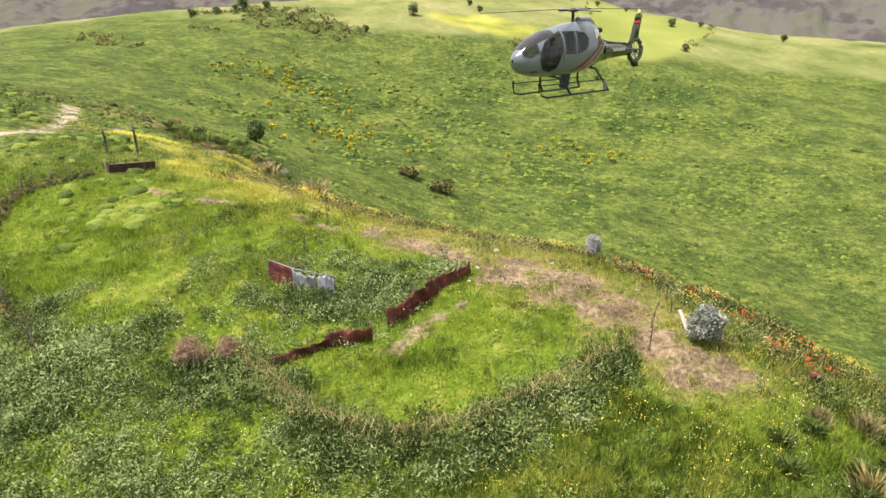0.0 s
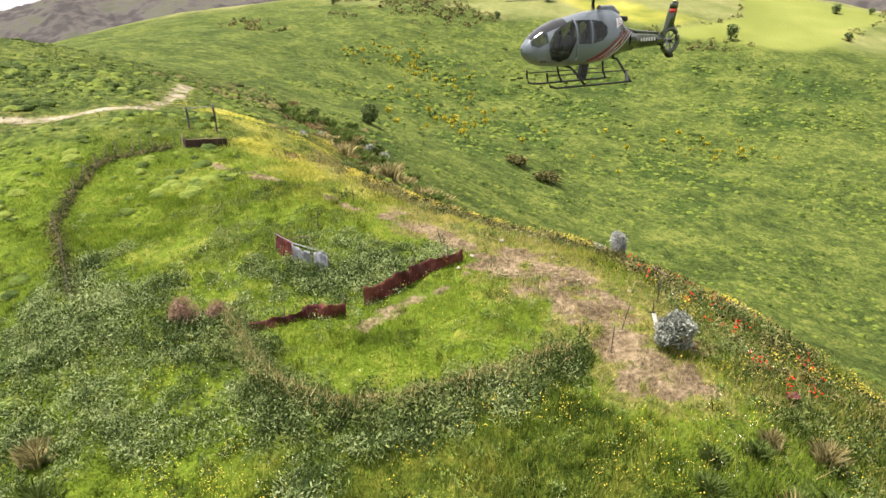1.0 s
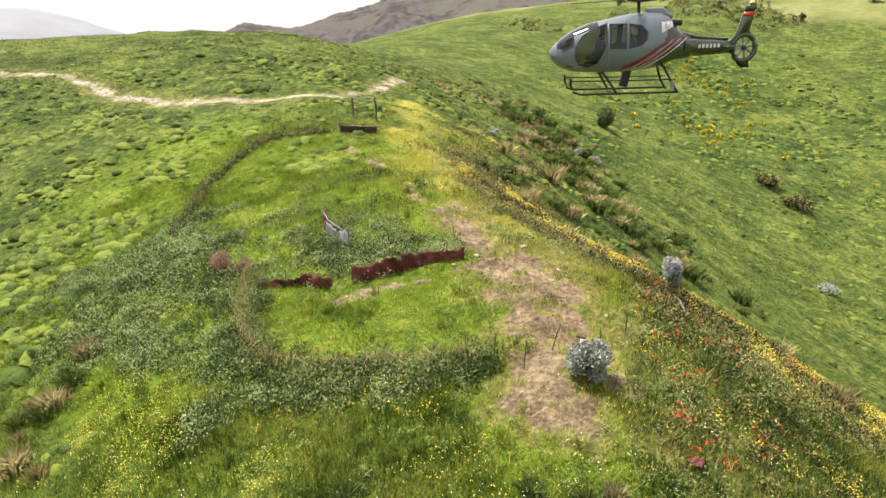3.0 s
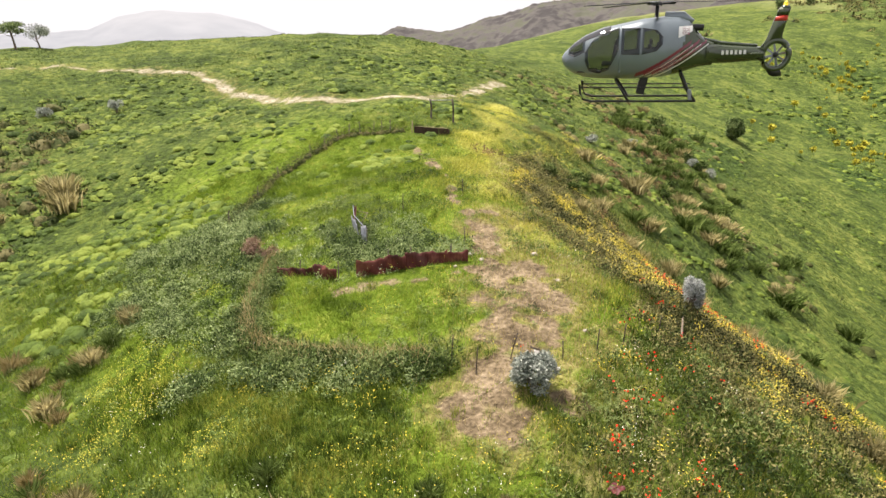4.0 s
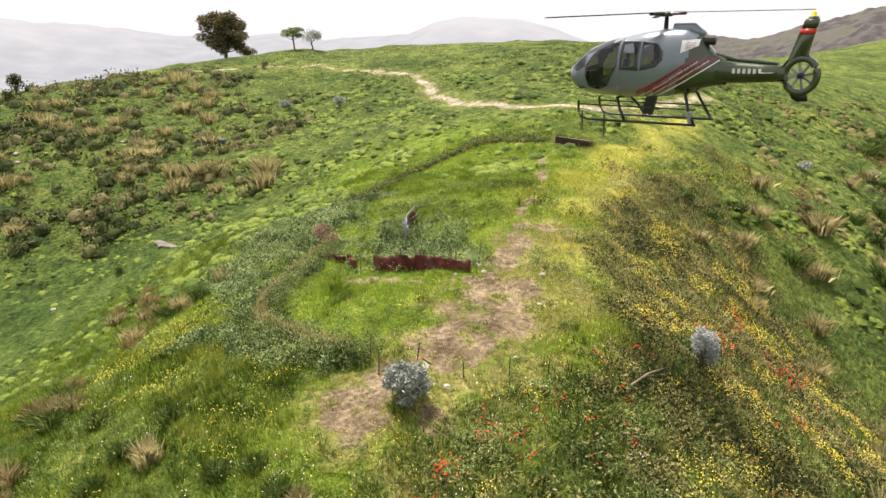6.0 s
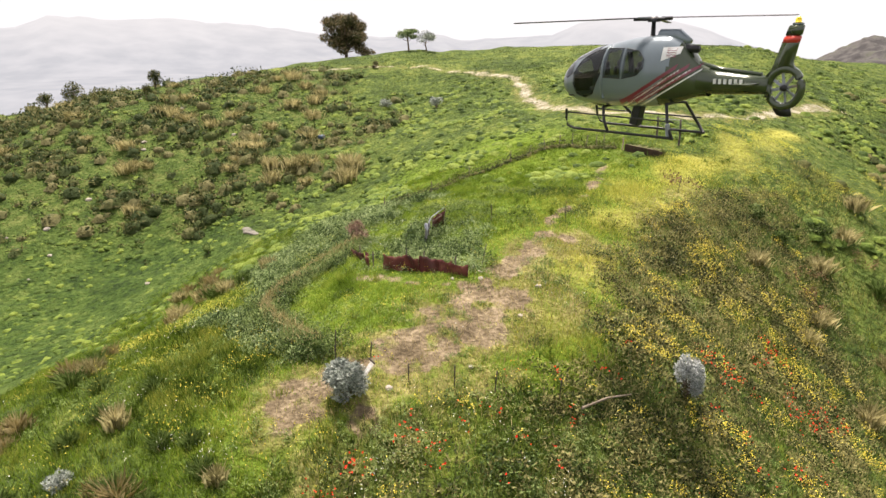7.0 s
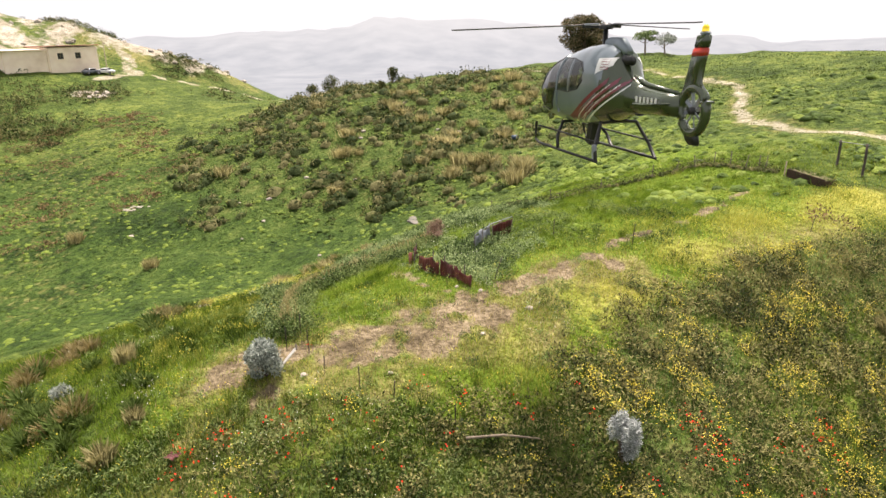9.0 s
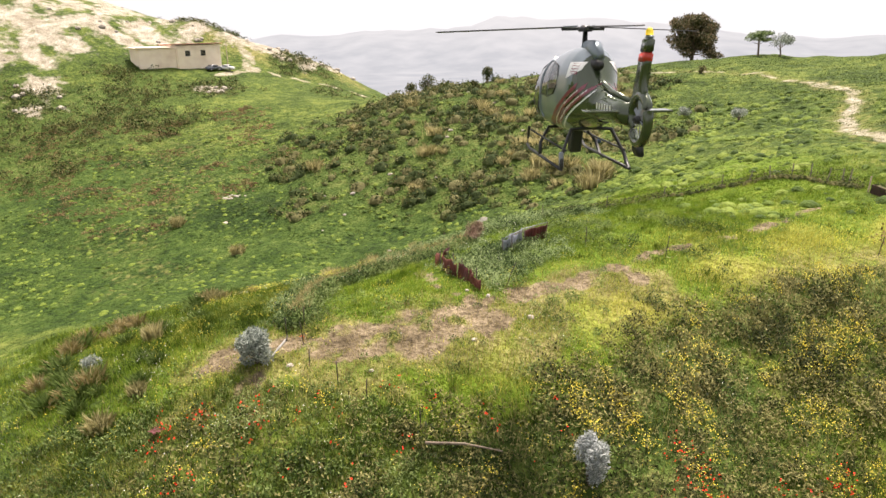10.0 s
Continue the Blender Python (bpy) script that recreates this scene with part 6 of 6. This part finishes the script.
    decal("exhaust_band", lambda u, v: (4.9 + 0.28 * u, 2.68 + 0.3 * v), 6, 4, crimson, body, "crimson flash")
    # cabin inside
    part("cabin_floor", box(3.4, 1.3, 0.06, pose(-2.4, 0, 1.25)), black, heli)
    part("bulkhead", box(0.06, 1.4, 1.6, pose(-4.25, 0, 2.05)), cloth, heli)
    part("instrument_panel", box(0.25, 0.9, 0.45, pose(-0.95, 0, 1.65)), black, heli)
    for sx in (-1.95, -3.35):
        for sy in (-0.4, 0.4):
            seat = part("seat", box(0.5, 0.5, 0.16, pose(sx, sy, 1.55), 0.05), cloth, heli, "grey cloth seat")
            part("seat_back", box(0.14, 0.48, 0.75, pose(sx - 0.27, sy, 1.95, 0, -10, 0), 0.05), cloth, seat)
            part("headrest", box(0.1, 0.26, 0.2, pose(sx - 0.36, sy, 2.42), 0.04), cloth, seat)
    # engine cowling, exhaust, intake
    build("exhaust", *tube([(-4.95, 0.12, 3.0), (-5.4, 0.12, 2.95), (-5.75, 0.12, 2.93)], [0.12, 0.13, 0.13], 12), black, heli, smooth=True)
    build("intake", *tube([(-4.2, 0, 3.4), (-4.9, 0, 3.36), (-5.3, 0, 3.12)], [0.2, 0.24, 0.16], 12), paint, heli, smooth=True)
    # tail
    build("tail_boom", *tube([(-5.9, 0, 1.92), (-6.6, 0, 1.86), (-7.4, 0, 1.85), (-8.15, 0, 1.84)], [0.43, 0.38, 0.32, 0.27], 20), green, heli, "dark green boom", smooth=True)
    for i in range(6):
        part("marking_bar", box(0.10, 0.008, 0.16, pose(-6.55 - 0.17 * i, 0.386 - 0.013 * i, 1.93), 0), white, body, "pale marking bar")
        part("marking_bar", box(0.10, 0.008, 0.16, pose(-6.55 - 0.17 * i, -0.386 + 0.013 * i, 1.93), 0), white, body, "pale marking bar")
    build("drive_cover", *tube([(-5.4, 0, 2.55), (-6.5, 0, 2.3), (-7.9, 0, 2.16)], [0.1, 0.07, 0.06], 8), green, heli, smooth=True)
    # shrouded tail fan
    ring = [(-8.62 + 0.5 * math.cos(a_), 0, 1.78 + 0.56 * math.sin(a_)) for a_ in np.linspace(0, 6.2832, 33)]
    shroud = build("fan_shroud", *tube(ring, 0.12, 10), green, heli, "dark green ring shroud", smooth=True)
    build("fan_hub", *tube([(-8.62, -0.12, 1.78), (-8.62, 0.12, 1.78)], [0.12, 0.09], 12), black, shroud)
    for i in range(8):
        a_ = 0.785 * i + 0.2
        part("fan_blade", box(0.36, 0.02, 0.085, Matrix.Translation((-8.62, 0, 1.78)) @ Matrix.Rotation(a_, 4, "Y") @ pose(0.26, 0, 0, 25, 0, 0), 0), m_zinc, shroud)

    def slab(outline, thick, material, name, label=""):
        bm = bmesh.new()
        f1 = bm.faces.new([bm.verts.new((-s, -thick / 2, z)) for s, z in outline])
        ext = bmesh.ops.extrude_face_region(bm, geom=[f1])
        bmesh.ops.translate(bm, vec=(0, thick, 0), verts=[e for e in ext["geom"] if isinstance(e, bmesh.types.BMVert)])
        bmesh.ops.bevel(bm, geom=bm.edges[:], offset=0.025, segments=2, affect="EDGES")
        return part(name, bm, material, heli, label, True)
    slab([(7.95, 2.0), (8.2, 2.35), (8.42, 3.15), (8.47, 3.3), (8.92, 3.3), (8.86, 3.0), (8.78, 2.5), (8.95, 2.25), (8.6, 2.32), (8.2, 2.15)], 0.16, green, "tail_fin", "dark green upper fin")
    slab([(8.40, 3.08), (8.47, 3.3), (8.925, 3.3), (8.875, 3.08)], 0.175, red, "fin_band", "red band")
    slab([(8.47, 3.3), (8.56, 3.6), (8.98, 3.6), (8.92, 3.3)], 0.16, green, "fin_top", "dark green fin top")
    slab([(8.62, 3.6), (8.64, 3.68), (8.94, 3.68), (8.96, 3.6)], 0.12, paint, "fin_cap")
    build("beacon", *tube([(-8.78, 0, 3.68), (-8.78, 0, 3.78), (-8.78, 0, 3.85)], [0.09, 0.085, 0.03], 10), yellow, heli, "amber beacon", smooth=True)
    slab([(8.05, 1.55), (8.25, 1.35), (8.45, 1.0), (8.6, 0.92), (8.95, 0.94), (8.85, 1.25), (8.5, 1.3)], 0.12, black, "lower_fin", "black lower fin")
    part("stabiliser", box(0.45, 2.2, 0.06, pose(-7.75, 0, 1.9), 0.02), green, heli)
    # skids
    for sgn in (1, -1):
        y_ = 1.0 * sgn
        build("skid", *tube([(-0.85, y_ * 0.92, 0.75), (-0.88, y_ * 0.95, 0.4), (-1.0, y_, 0.14), (-1.35, y_, 0.05), (-3.0, y_, 0.05), (-5.6, y_, 0.05)], 0.048, 8), black, heli, smooth=True)
        build("skid_step", *tube([(-0.9, y_ * 0.86, 0.62), (-3.0, y_ * 0.86, 0.6), (-5.5, y_ * 0.86, 0.58)], 0.03, 6), black, heli, smooth=True)
    for s in (2.35, 5.0):
        lo = hull(s)[0]
        build("cross_tube", *tube([(-s - 0.55, -1.0, 0.05), (-s - 0.3, -0.92, 0.45), (-s, -0.6, lo - 0.02), (-s, 0, lo + 0.02), (-s, 0.6, lo - 0.02), (-s - 0.3, 0.92, 0.45), (-s - 0.55, 1.0, 0.05)], 0.055, 8), black, heli, smooth=True)
    part("cargo_mount", box(0.35, 0.35, 0.75, pose(-3.45, 0, 0.62, 0, -12, 0), 0.03), black, heli, "black mount under the belly")
    part("rear_light", box(0.16, 0.12, 0.45, pose(-5.35, 0.95, 0.3, 0, 10, 0), 0.03), m_zinc, heli, "pale skid fairing")
    # rotor
    mast = build("rotor_mast", *tube([(-3.87, 0, 3.3), (-3.87, 0, 3.9)], [0.09, 0.07], 10), black, heli)
    build("rotor_hub", *tube([(-3.87, 0, 3.84), (-3.87, 0, 3.9), (-3.87, 0, 4.02)], [0.2, 0.24, 0.12], 12), black, heli, smooth=True)
    for i in range(3):
        a_ = math.radians(177 + 120 * i)
        arm = Matrix.Translation((-3.87, 0, 3.93)) @ Matrix.Rotation(a_, 4, "Z")
        blade = part("rotor_blade", box(4.45, 0.24, 0.03, arm @ pose(2.75, 0, 0, 3, 1.2, 0), 0.012), black, heli, "black rotor blade")
        part("blade_grip", box(0.7, 0.16, 0.1, arm @ pose(0.38, 0, 0), 0.03), black, blade)
        build("damper", *tube([arm @ Vector((0.2, 0.16, 0.06)), arm @ Vector((0.65, 0.12, 0.05))], 0.035, 6), m_zinc, blade)
    return heli


HELI = Vector((7.0, 34.6, 9.8))
HEAD = -145.0
make_helicopter(Matrix.Translation(HELI) @ pose(0, 0, 0, 0, 2, HEAD) @ pose(4.6, 0, -2.1))
